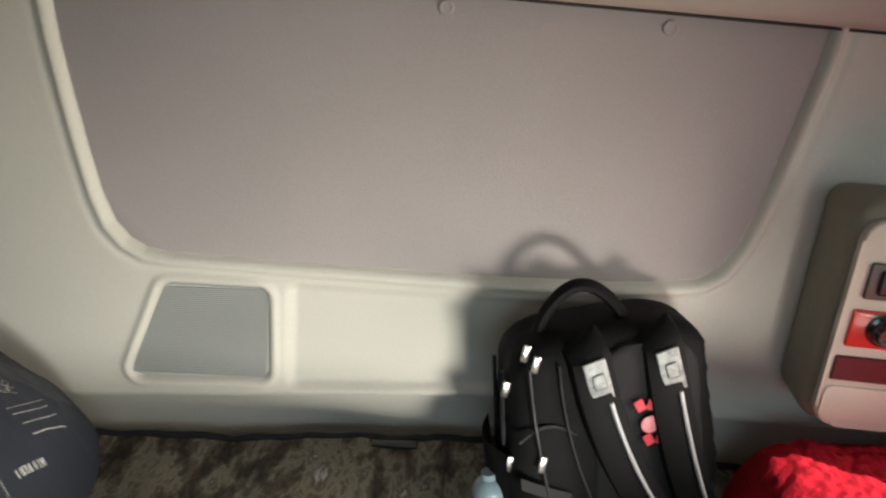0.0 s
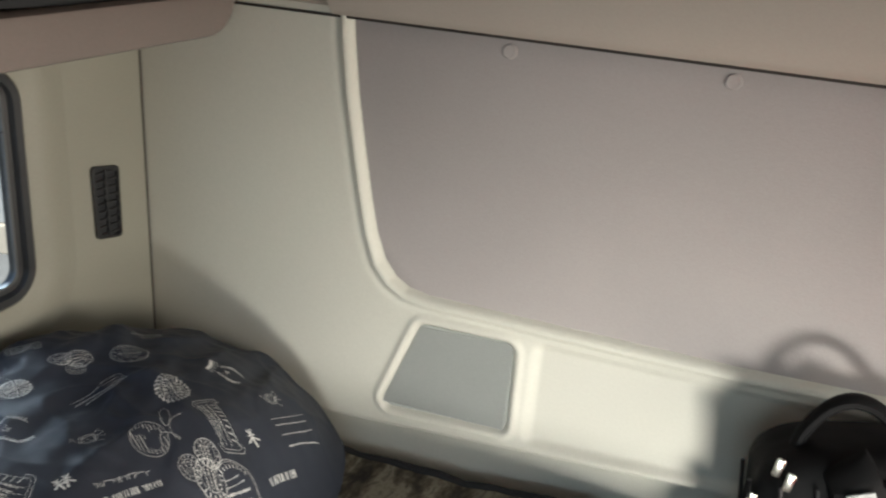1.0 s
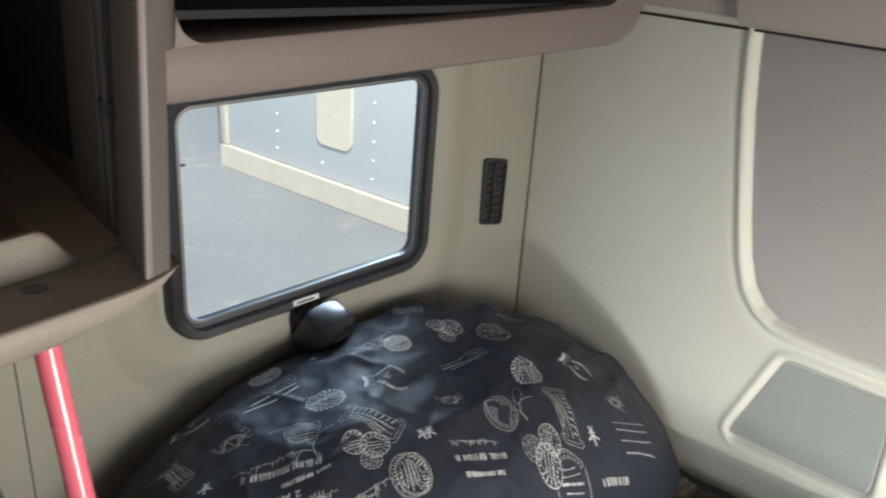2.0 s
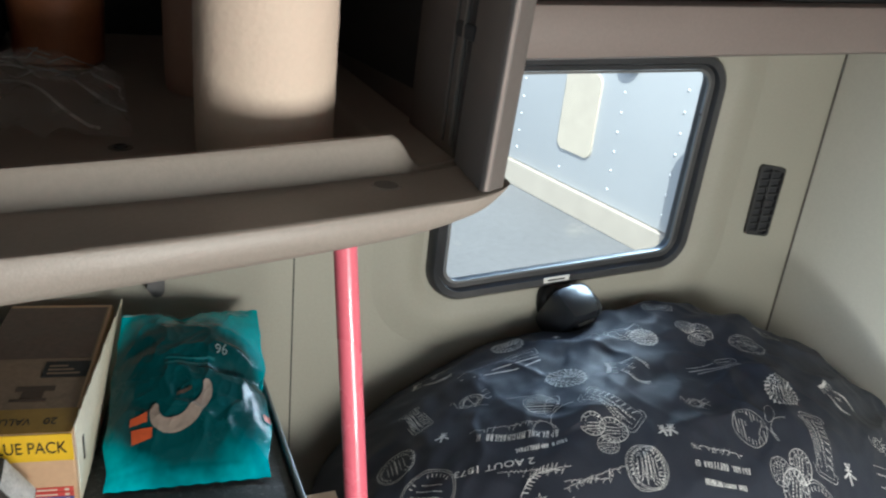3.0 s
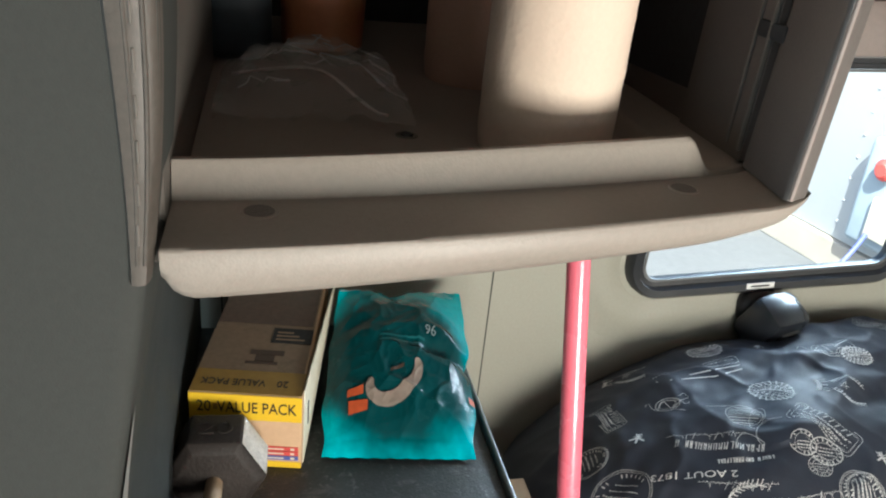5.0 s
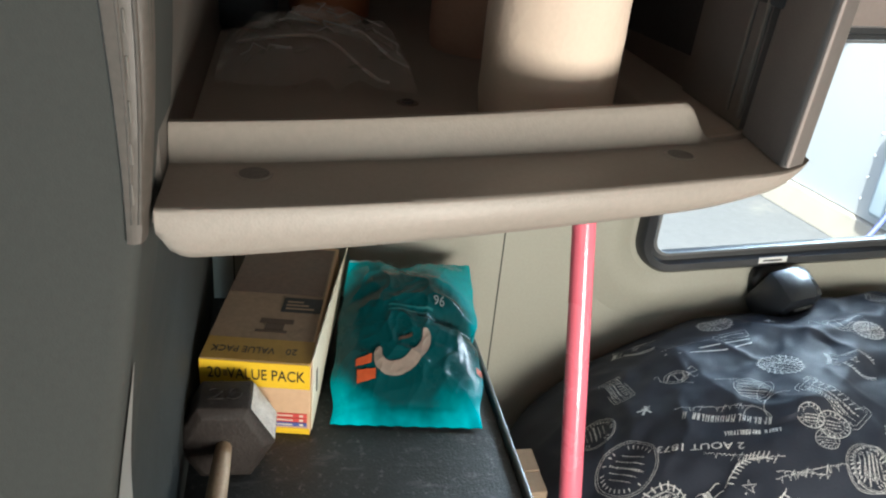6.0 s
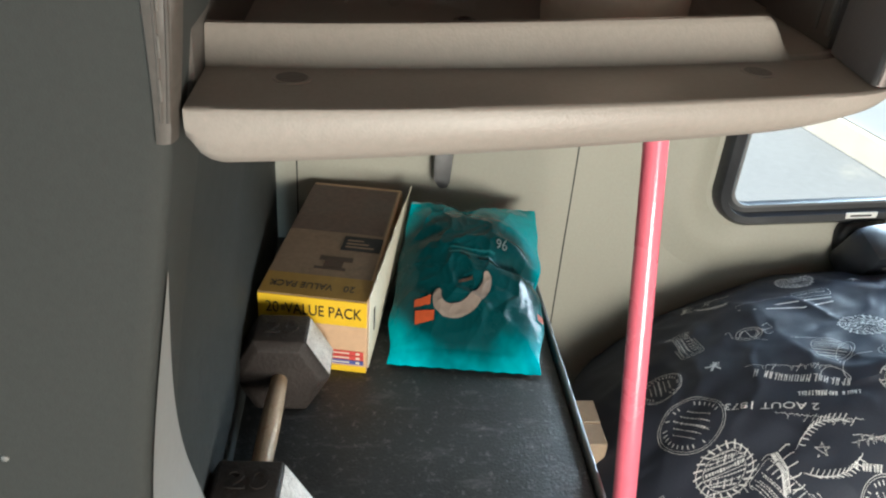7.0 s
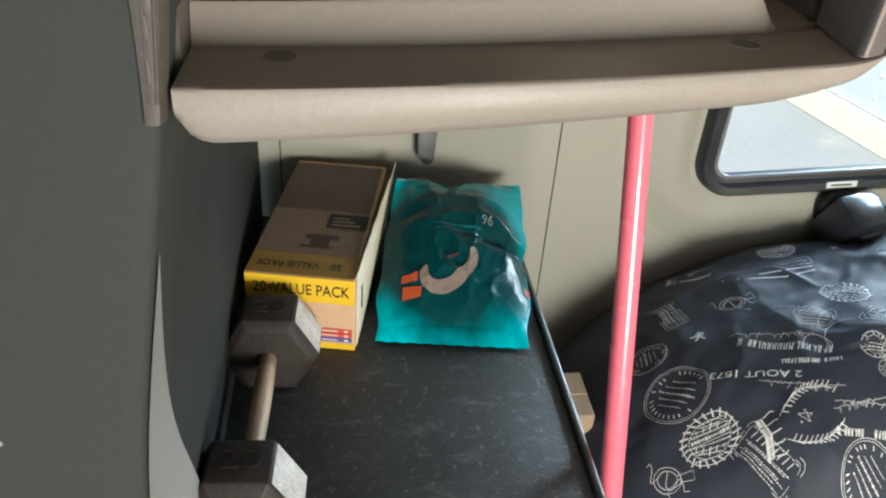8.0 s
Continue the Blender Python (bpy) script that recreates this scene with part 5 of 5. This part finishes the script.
l.new(n["Principled BSDF"].inputs["Base Color"].links[0].from_socket, ink.inputs["B"])
l.new(ink.outputs["Result"], n["Principled BSDF"].inputs["Base Color"])
sack = thing("foil_snack_bag", (-0.86, 0.35, COUNTER), "glossy teal foil bag with a pale swoosh lying on counter", "food bag")
Q00, Q10, Q01, Q11 = Vector((-0.744, 0.240, COUNTER + 0.004)), Vector((-0.724, 0.424, COUNTER + 0.004)), Vector((-0.968, 0.275, 1.072)), Vector((-1.004, 0.456, 1.043))


CREASES = [(0.42, 0.30, 0.96, 0.12, 0.007), (0.60, 0.36, 0.99, 0.29, -0.005), (0.30, 0.10, 0.75, 0.17, 0.006), (0.74, 0.04, 0.90, 0.26, 0.006),
           (0.12, 0.74, 0.45, 0.96, -0.007), (0.52, 0.80, 0.92, 0.69, 0.008), (0.44, 0.97, 0.58, 0.78, -0.007), (0.05, 0.30, 0.22, 0.12, 0.005),
           (0.66, 0.62, 0.99, 0.53, 0.009), (0.70, 0.50, 0.97, 0.58, -0.007), (0.62, 0.20, 0.80, 0.33, -0.006), (0.06, 0.88, 0.30, 0.66, 0.006),
           (0.80, 0.94, 0.66, 0.70, 0.007), (0.20, 0.60, 0.04, 0.46, 0.005), (0.50, 0.10, 0.62, 0.24, 0.006), (0.84, 0.44, 0.98, 0.40, 0.006)]


def crease_lines(u, v):
    """Sharp folds of the foil along straight lines."""
    z = -0.004 * math.exp(-((v - 0.065) / 0.010) ** 2)
    for u0, v0, u1, v1, amp in CREASES:
        du, dv = u1 - u0, v1 - v0
        t = max(0.0, min(1.0, ((u - u0) * du + (v - v0) * dv) / (du * du + dv * dv)))
        d = math.hypot(u - u0 - t * du, v - v0 - t * dv)
        z += 0.36 * amp * math.exp(-d / 0.024)
    return z


def sack_top(u, v):
    """Upper skin: u across, v from the near seal to the far seal."""
    p = Q00.lerp(Q10, u).lerp(Q01.lerp(Q11, u), v)
    inside = max(0.0, 1 - abs(2 * u - 1) ** 3.0) * max(0.0, 1 - abs(2 * v - 1) ** 2.6)
    waist = -0.020 * math.exp(-((v - 0.49 - 0.05 * (1 - u)) / 0.030) ** 2) * float(ease(0.40, 0.95, u)) - 0.006 * math.exp(-((v - 0.66) / 0.05) ** 2) * float(ease(0.5, 0.1, u))
    crease = 0.0045 * (1 - abs(noise.noise(Vector((4.2 * u + 2.6 * v, 4.6 * v - 2.0 * u, 1.7))))) ** 5 - 0.002 + 0.003 * noise.noise(Vector((3.2 * u, 4.1 * v, 4.0)))
    fine = 0.0014 * (1 - abs(noise.noise(Vector((13 * u - 5 * v, 11 * v + 4 * u, 9.0))))) ** 6
    side = 0.006 * noise.noise(Vector((0.0, 6 * v, 2.0))) * (2 * u - 1) ** 3
    across = (Q10 - Q00).normalized()
    squeeze = -0.010 * math.exp(-((v - 0.49) / 0.05) ** 2) * (2 * u - 1) * float(ease(0.4, 0.9, u)) + 0.004 * (math.sin(math.pi * v) ** 0.6) * (2 * u - 1)
    dip = -0.010 * math.exp(-((u - 0.42) / 0.10) ** 2) * float(ease(0.72, 1.0, v))
    ripple = 0.0006 * math.sin(60 * u) * (float(ease(0.94, 1.0, v)) + float(ease(0.07, 0.0, v)))
    return p + Vector((0, 0, inside * (0.040 + waist + crease + fine + crease_lines(u, v)) + dip + ripple)) + across * (squeeze + side)


def sack_low(u, v):
    p = sack_top(u, v)
    inside = max(0.0, 1 - abs(2 * u - 1) ** 3.0) * max(0.0, 1 - abs(2 * v - 1) ** 2.6)
    keep = float(ease(0.70, 1.0, v))
    z = (COUNTER + 0.001) * (1 - keep) + (p.z - 0.0008 - 0.05 * inside) * keep
    z = max(COUNTER + 0.001, min(p.z - 0.0006, z))
    edge_ = min(1.0, inside * 6)
    return Vector((p.x, p.y, (p.z - 0.0006) * (1 - edge_) + z * edge_))


us, vs = steps(0, 1, 110), steps(0, 1, 150)
bm = sheet(sack_top, us, vs)
sheet(sack_low, us, vs, bm=bm)
bmesh.ops.remove_doubles(bm, verts=bm.verts, dist=0.0004)
skin = part("bag_skin", bm, M_TEAL, sack)


def on_sack(name, fn, us_, vs_, mat, label="", lift=0.0030):
    part(name, sheet(lambda a, b: sack_top(*fn(a, b)) + Vector((0, 0, lift)), us_, vs_), mat, sack, label)


# dark cup-like print with a pale swoosh, orange patch and small print bars
on_sack("swoosh", lambda a, r: (0.45 + (0.160 + 0.036 * r * max(0.0, math.sin((a + 3.5) / 3.95 * math.pi)) ** 0.25) * math.cos(a), 0.310 + 0.045 * math.cos(a) + (0.100 + 0.034 * r * max(0.0, math.sin((a + 3.5) / 3.95 * math.pi)) ** 0.25) * math.sin(a)), steps(-3.5, 0.45, 90), steps(-1, 1, 12), M_BEIGE_PRINT, "pale beige swoosh")
on_sack("orange_print", lambda a, b: (0.16 + 0.12 * a, 0.180 + 0.06 * b * (1 - 0.3 * a)), steps(0, 1, 8), steps(-0.5, 0.5, 8), M_ORANGE)
on_sack("orange_print", lambda a, b: (0.955 + 0.04 * a, 0.27 + 0.035 * b), steps(0, 1, 4), steps(-0.5, 0.5, 6), M_ORANGE)
on_sack("orange_print", lambda a, b: (0.15 + 0.10 * a, 0.245 + 0.035 * b), steps(0, 1, 8), steps(-0.5, 0.5, 4), M_ORANGE)
on_sack("print_bar", lambda a, b: (0.42 + 0.09 * a, 0.33 + 0.03 * a + 0.018 * b), steps(0, 1, 8), steps(-0.5, 0.5, 4), M_DARKBROWN)
for k in range(2):
    on_sack("print_bar", lambda a, b: (0.34 + 0.32 * a, 0.50 + 0.030 * k + 0.010 * b), steps(0, 1, 14), steps(-0.5, 0.5, 2), M_TEALPALE)
count = writing("printed_count", "96", 1.0, Matrix.Identity(4), M_WHITEPRINT, sack)
for vert in count.data.vertices:
    vert.co = sack_top(0.70 + 0.085 * vert.co.x, 0.575 + 0.070 * vert.co.y) + Vector((0, 0, 0.003))
count.matrix_parent_inverse = place_of(sack).inverted()
on_sack("seal_line", lambda a, b: (0.01 + 0.38 * a, 0.975 + 0.010 * b), steps(0, 1, 24), steps(-0.5, 0.5, 2), M_WHITEPRINT, "white seal line")
on_sack("seal_line", lambda a, b: (0.40 + 0.20 * a, 0.978 + 0.010 * b), steps(0, 1, 12), steps(-0.5, 0.5, 2), M_WHITEPRINT)

# hex dumbbell
M_BELL = surface("worn_black_iron", (0.026, 0.021, 0.019), 0.55, metal=0.0, spec=0.25, vary=0.3, coarse=30, fine=260, bump=0.4, spot=(0.11, 0.095, 0.085), spot_scale=110, spot_amount=0.25)
M_RUST = surface("rusty_chrome", (0.36, 0.26, 0.17), 0.5, metal=0.2, vary=0.15, coarse=30, fine=200, bump=0.2, spot=(0.22, 0.07, 0.025), spot_scale=60, spot_amount=0.9)
bell = thing("hex_dumbbell", (-0.575, 0.12, COUNTER), "worn black hexagonal dumbbell with a rusty handle on counter", "dumbbell")
side, tall = 0.0535, 0.0535 * math.sqrt(3) / 2
DM = frame_axes((-0.5835, 0.1205, COUNTER + tall + 0.0008), (0.9994, -0.035, 0), (0.035, 0.9994, 0), (0, 0, 1))


def bell_head(x0, x1):
    bm = bmesh.new()
    rings = []
    for x, s in ((x0, 0.80), (x0 + 0.007, 1.0), (x1 - 0.007, 1.0), (x1, 0.80)):
        rings.append([bm.verts.new(DM @ Vector((x, s * side * math.cos(math.pi / 3 * k), s * side * math.sin(math.pi / 3 * k)))) for k in range(6)])
    for a, b in zip(rings, rings[1:]):
        for k in range(6):
            bm.faces.new((a[k], a[(k + 1) % 6], b[(k + 1) % 6], b[k]))
    bm.faces.new(rings[0])
    bm.faces.new(rings[-1])
    bmesh.ops.recalc_face_normals(bm, faces=bm.faces)
    bmesh.ops.bevel(bm, geom=list(bm.edges), offset=0.0018, segments=2, affect="EDGES", profile=0.5)
    return bm


near = part("weight_head", bell_head(0.078, 0.140), M_BELL, bell)
far = part("weight_head", bell_head(-0.140, -0.078), M_BELL, bell)
for head_, x in ((near, 0.108), (far, -0.109)):
    writing("weight_mark", "20", 0.030, DM @ Matrix.Translation((x, 0.0, tall - 0.0002)) @ Matrix.Rotation(math.pi / 2, 4, "Z"), M_BELL, head_, 0.0012, 1.25)
# upper right facets painted pale for the side light, with worn dark speckle
M_LIT_FACET = surface("lit_iron_facet", (0.50, 0.48, 0.45), 0.5, vary=0.35, coarse=60, fine=420, bump=0.9, spot=(0.07, 0.06, 0.055), spot_scale=220, spot_amount=0.8)
for head_, x0, x1 in ((near, 0.087, 0.131), (far, -0.131, -0.087)):
    c30, s30, e_ = math.cos(math.pi / 6), 0.5, tall + 0.0003
    part("lit_facet", prism([(x0, -0.024), (x1, -0.024), (x1, 0.024), (x0, 0.024)], lambda a, b, d: DM @ Vector((a, (e_ + d) * c30 - b * s30, (e_ + d) * s30 + b * c30)), 0.0006), M_LIT_FACET, head_, "worn facet painted pale for the light on it")
part("handle", tube([DM @ Vector((x, 0, 0)) for x in steps(-0.080, 0.080, 16)], [0.0085 + 0.002 * math.sin(math.pi * k / 16) for k in range(17)], 16), M_RUST, bell, "chrome handle spotted with rust")

# pink broom handle leaning beside the counter
M_PINK = surface("pink_enamel", (0.78, 0.16, 0.22), 0.25, vary=0.04, coarse=8, coat=0.3)
M_PINK2 = surface("darker_pink_grip", (0.66, 0.15, 0.22), 0.4, vary=0.06)
pole = thing("broom_handle", (-0.290, 0.505, 0.0), "glossy pink tubular broom handle leaning against the cabinet", "broom handle")
P0, P1 = Vector((-0.290, 0.505, 0.004)), Vector((-0.7065, 0.481, 1.408))
cut = 0.633
part("tube", tube([P0.lerp(P1, t) for t in steps(cut, 1.0, 12)], 0.0122, 20), M_PINK, pole)
part("lower_sleeve", tube([P0.lerp(P1, t) for t in steps(0.0, cut, 12)], 0.0128, 20), M_PINK2, pole, "darker pink sleeve")

# latch hanging at the back of the niche
latch = thing("coat_hook", (XL, 0.319, 1.06), "small black plastic hook on the niche's back wall", "hook")
part("hook_plate", box((XL, 0.305, 1.100), (XL + 0.006, 0.337, 1.150), 0.002, 2), M_BLACKPLASTIC, latch)
part("hook_arm", prism(rounded([(0.304, 1.148), (0.308, 1.078), (0.320, 1.058), (0.332, 1.070), (0.338, 1.148)], [0.003, 0.008, 0.008, 0.008, 0.003], 4), lambda y, z, d: (XL + 0.006 + d + 0.010 * max(0, 1.10 - z) / 0.04, y, z), 0.012, r=0.003), M_BLACKPLASTIC, latch)

# brown box standing between the counter and the bunk
M_KRAFT = surface("brown_cardboard", (0.34, 0.25, 0.17), 0.8, vary=0.12, coarse=12, fine=200)
kraft = thing("cardboard_box", (-0.815, 0.52, 0.0), "plain brown cardboard box standing between counter and bunk", "box")
part("box_body", box((-0.860, 0.490, 0.0), (-0.773, 0.547, 0.808), 0.002, 1), M_KRAFT, kraft)
part("box_flap", box((-0.860, 0.491, 0.8085), (-0.815, 0.546, 0.8105)), M_KRAFT, kraft)


# ---------------------------------------------------------------- things on the cubby shelf
SHELF = 1.4343
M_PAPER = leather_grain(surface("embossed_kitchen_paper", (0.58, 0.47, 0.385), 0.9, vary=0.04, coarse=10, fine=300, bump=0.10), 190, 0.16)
M_PAPER_DARK = leather_grain(surface("darker_kitchen_paper", (0.36, 0.23, 0.18), 0.9, vary=0.05, coarse=10, fine=300, bump=0.10), 190, 0.16)
M_CORE = surface("brown_card", (0.30, 0.19, 0.12), 0.8)


def paper_roll(x, y, r, h, lean, paper, label):
    ob = thing("paper_towel_roll", (x, y, SHELF), label, "paper roll", "paper rolls on the shelf")
    bm = bmesh.new()
    rings = []
    for k, z in enumerate(steps(0, h, 40)):
        ring = []
        for j in range(56):
            a = 2 * math.pi * j / 56
            rr = r * (1 + 0.012 * noise.noise(Vector((2 * math.cos(a), 2 * math.sin(a), 9 * z + x)))) + 0.0006 * noise.noise(Vector((9 * math.cos(a), 9 * math.sin(a), 90 * z)))
            if z < 0.012:
                rr -= 0.0015 * (1 - z / 0.012)
            ring.append(bm.verts.new((x + rr * math.cos(a) + lean * z, y + rr * math.sin(a), SHELF + z)))
        rings.append(ring)
    inner = [bm.verts.new((x + 0.02 * math.cos(2 * math.pi * j / 56) + lean * h, y + 0.02 * math.sin(2 * math.pi * j / 56), SHELF + h)) for j in range(56)]
    for p, q in zip(rings, rings[1:]):
        for j in range(56):
            bm.faces.new((p[j], p[(j + 1) % 56], q[(j + 1) % 56], q[j]))
    for j in range(56):
        bm.faces.new((rings[-1][j], rings[-1][(j + 1) % 56], inner[(j + 1) % 56], inner[j]))
    bm.faces.new(rings[0][::-1])
    part("paper", bm, paper, ob)
    part("core", spin([(0.020, 0), (0.020, h - 0.004), (0.0185, h - 0.004), (0.0185, h - 0.05)], (x + lean * h, y, SHELF), (0, 0, 1), 24), M_CORE, ob, "brown card core")


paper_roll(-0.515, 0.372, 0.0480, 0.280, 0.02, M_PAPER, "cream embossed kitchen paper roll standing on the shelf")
paper_roll(-0.717, 0.365, 0.0450, 0.280, 0.0, M_PAPER_DARK, "darker paper roll standing behind the cream one")

# crumpled clear film with a thin cable, and dark goods behind it
M_FILM = bpy.data.materials.new("clear_film")
M_FILM.use_nodes = True
fb = M_FILM.node_tree.nodes["Principled BSDF"]
fb.inputs["Base Color"].default_value = (0.6, 0.58, 0.56, 1)
fb.inputs["Roughness"].default_value, fb.inputs["Transmission Weight"].default_value, fb.inputs["IOR"].default_value, fb.inputs["Alpha"].default_value = 0.10, 0.0, 1.45, 0.13


def film(a, b):
    x, y = -0.545 - 0.17 * b, 0.140 + 0.145 * a
    h_ = 0.004 + 0.030 * math.sin(math.pi * a) ** 0.7 * math.sin(math.pi * b) ** 0.6
    h_ += 0.020 * abs(noise.noise(Vector((5 * a, 6 * b, 2)))) + 0.006 * abs(noise.noise(Vector((13 * a, 12 * b, 5))))
    return (x + 0.008 * noise.noise(Vector((4 * a, 4 * b, 7))), y, SHELF + h_)


wrap = solid("plastic_wrapper", sheet(film, steps(0, 1, 44), steps(0, 1, 44)), M_FILM, "crumpled clear plastic wrapper lying on the shelf", "wrapper", smooth=False)
M_CABLE = surface("clear_grey_cable", (0.42, 0.38, 0.35), 0.3)
pts = [(-0.655 + 0.105 * t, 0.150 + 0.125 * t + 0.012 * math.sin(5 * t), SHELF + 0.010 + 0.018 * math.sin(math.pi * min(1, t * 1.05))) for t in steps(0, 1, 22)]
cable = solid("thin_cable", tube(pts, 0.0012, 8), M_CABLE, "thin pale cable lying over the wrapper", "cable")
# glints on the film's folds, painted as thin pale lines
M_GLINT = surface("film_glint", (0.34, 0.33, 0.32), 0.15, vary=0.1)
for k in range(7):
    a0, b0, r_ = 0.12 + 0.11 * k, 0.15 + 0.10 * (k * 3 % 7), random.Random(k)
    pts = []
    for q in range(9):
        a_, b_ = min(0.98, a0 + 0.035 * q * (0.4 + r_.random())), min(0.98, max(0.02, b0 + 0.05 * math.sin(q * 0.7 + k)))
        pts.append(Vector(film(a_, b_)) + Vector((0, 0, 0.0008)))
    part("fold_glint", tube(pts, 0.0005, 5), M_GLINT, wrap, "painted glint along a fold")
M_ORANGE_TUB = surface("orange_brown_tub", (0.34, 0.13, 0.06), 0.45, vary=0.15)
tub = thing("orange_tub", (-0.82, 0.235, SHELF), "orange-brown plastic tub at the back of the shelf", "tub")
part("tub_body", spin([(0.034, 0), (0.040, 0.006), (0.043, 0.07), (0.045, 0.072), (0.045, 0.080), (0.040, 0.082)], (-0.815, 0.232, SHELF), (0, 0, 1), 28), M_ORANGE_TUB, tub)
part("tub_lid", spin([(0.046, 0.0), (0.047, 0.004), (0.047, 0.012), (0.042, 0.015)], (-0.815, 0.232, SHELF + 0.080), (0, 0, 1), 28), M_DARKBROWN, tub, "dark lid")
M_NAVYBOX = surface("dark_navy_case", (0.018, 0.024, 0.032), 0.6, vary=0.2)
case = thing("dark_pouch", (-0.83, 0.15, SHELF), "dark navy fabric pouch at the back of the shelf", "pouch")
part("pouch_body", box((-0.93, 0.118, SHELF), (-0.73, 0.182, SHELF + 0.09), 0.02, 4), M_NAVYBOX, case)
part("pouch_zip", tube([(-0.729, 0.125, SHELF + 0.06), (-0.727, 0.15, SHELF + 0.064), (-0.729, 0.175, SHELF + 0.06)], 0.003, 6), M_TEALDARK, case, "teal zip")

# ---------------------------------------------------------------- outside
M_GROUND = surface("pale_grey_concrete_yard", (0.102, 0.105, 0.110), 0.9, vary=0.14, coarse=0.6, fine=18, bump=0.3, spot=(0.21, 0.195, 0.17), spot_scale=1.4, spot_amount=0.5)
GROUND = -1.20
solid("ground", sheet(lambda x, y: (x, y, GROUND), steps(-600, 600, 24), steps(-600, 600, 24)), M_GROUND, "pale grey concrete truck yard in sunlight", "ground", "structure", smooth=False)
M_TRAILER = surface("white_trailer_panel", (0.40, 0.415, 0.425), 0.4, vary=0.04, coarse=1.5, fine=60, bump=0.05)
M_RAIL = surface("beige_bottom_rail", (0.33, 0.30, 0.255), 0.6, vary=0.12, coarse=5)
M_RIVET = surface("grey_rivet", (0.45, 0.46, 0.47), 0.4, vary=0.1)
trailer = thing("semi_trailer", (-5.5, 5.2, GROUND), "white riveted box trailer with beige bottom rail parked alongside", "trailer")
along, across = Vector((1.05, 0.17, 0)).normalized(), Vector((0.17, -1.05, 0)).normalized()
GROW = 1.7363
TF = Matrix.Translation((0.05, 0.30, 1.63)) @ Matrix.Rotation(radians(1.3), 4, "Z") @ Matrix.Scale(GROW, 4) @ Matrix.Translation((-0.05, -0.30, -1.63)) @ frame_axes((-4.86, 2.74, 0.0), along, (-across.x, -across.y, 0), (0, 0, 1))   # x along the wall, y into the trailer
part("front_wall", box((0.0, 0.0, 0.152), (4.9, 0.12, 2.85), 0.01, 2, m=TF), M_TRAILER, trailer)
part("side_wall", box((0.0, 0.121, 0.152), (0.06, 9.0, 2.85), m=TF), M_TRAILER, trailer)
part("bottom_rail", box((-0.01, -0.03, 0.0), (4.92, 0.14, 0.150), 0.004, 1, m=TF), M_RAIL, trailer, "beige bottom rail")
# unseen floor slab, added to shade the ground under the trailer
part("shading_underbody", box((0.02, 0.15, 0.0), (4.88, 9.0, 0.14), m=TF), M_RIVET, trailer)
part("corner_post", box((-0.03, -0.02, 0.151), (0.05, 0.10, 2.86), 0.015, 2, m=TF), M_RAIL, trailer)
rivet = finish("rivet", spin([(0.009, 0), (0.008, 0.004), (0.004, 0.006)], (0, 0, 0), (0, 0, 1), 8), M_RIVET)
for col in range(6):
    for row in range(9):
        ob = new("rivet", rivet)
        ob.parent = trailer
        ob.matrix_parent_inverse = place_of(trailer).inverted()
        ob.matrix_basis = TF @ Matrix.Translation((0.55 + 0.42 * col, -0.0005, 0.24 + 0.11 * row)) @ Matrix.Rotation(math.pi / 2, 4, "X")
M_PLATE = surface("tan_placard", (0.38, 0.345, 0.285), 0.6, vary=0.1, coarse=10)
M_GREYBOX = surface("blue_grey_box", (0.30, 0.36, 0.40), 0.5, vary=0.1)
part("placard", prism(rounded([(0.93, 0.36), (1.22, 0.36), (1.22, 0.84), (0.93, 0.84)], 0.05, 4), lambda a, b, d: TF @ Vector((a, -d, b)), 0.012), M_PLATE, trailer, "tan placard plate")
part("marker_lamp", spin([(0.13, 0), (0.13, 0.05), (0.10, 0.07)], TF @ Vector((1.42, 0, 0.98)), TF.to_3x3() @ Vector((0, -1, 0)), 20), M_GREYBOX, trailer)
cb = part("connector_box", box((1.93, -0.10, 0.22), (2.33, 0.0, 0.72), 0.03, 3, m=TF), M_GREYBOX, trailer, "blue-grey air line connector box")
part("red_coupling", spin([(0.086, 0), (0.086, 0.05), (0.05, 0.086)], TF @ Vector((2.06, -0.10, 0.60)), TF.to_3x3() @ Vector((0, -1, 0)), 16), M_LABEL_RED, cb)
part("cream_cover", box((2.05, -0.125, 0.28), (2.30, -0.101, 0.47), 0.01, 2, m=TF), M_CREAM, cb)
for a, mm in ((2.08, M_LABEL_BLUE), (2.22, M_LABEL_RED)):
    part("air_line", tube([TF @ Vector((a, -0.13, 0.30 - 0.28 * t + 0.10 * t * t)) + Vector((0.08 * t, -0.3 * t, 0)) for t in steps(0, 1, 10)], 0.019, 8), mm, cb)
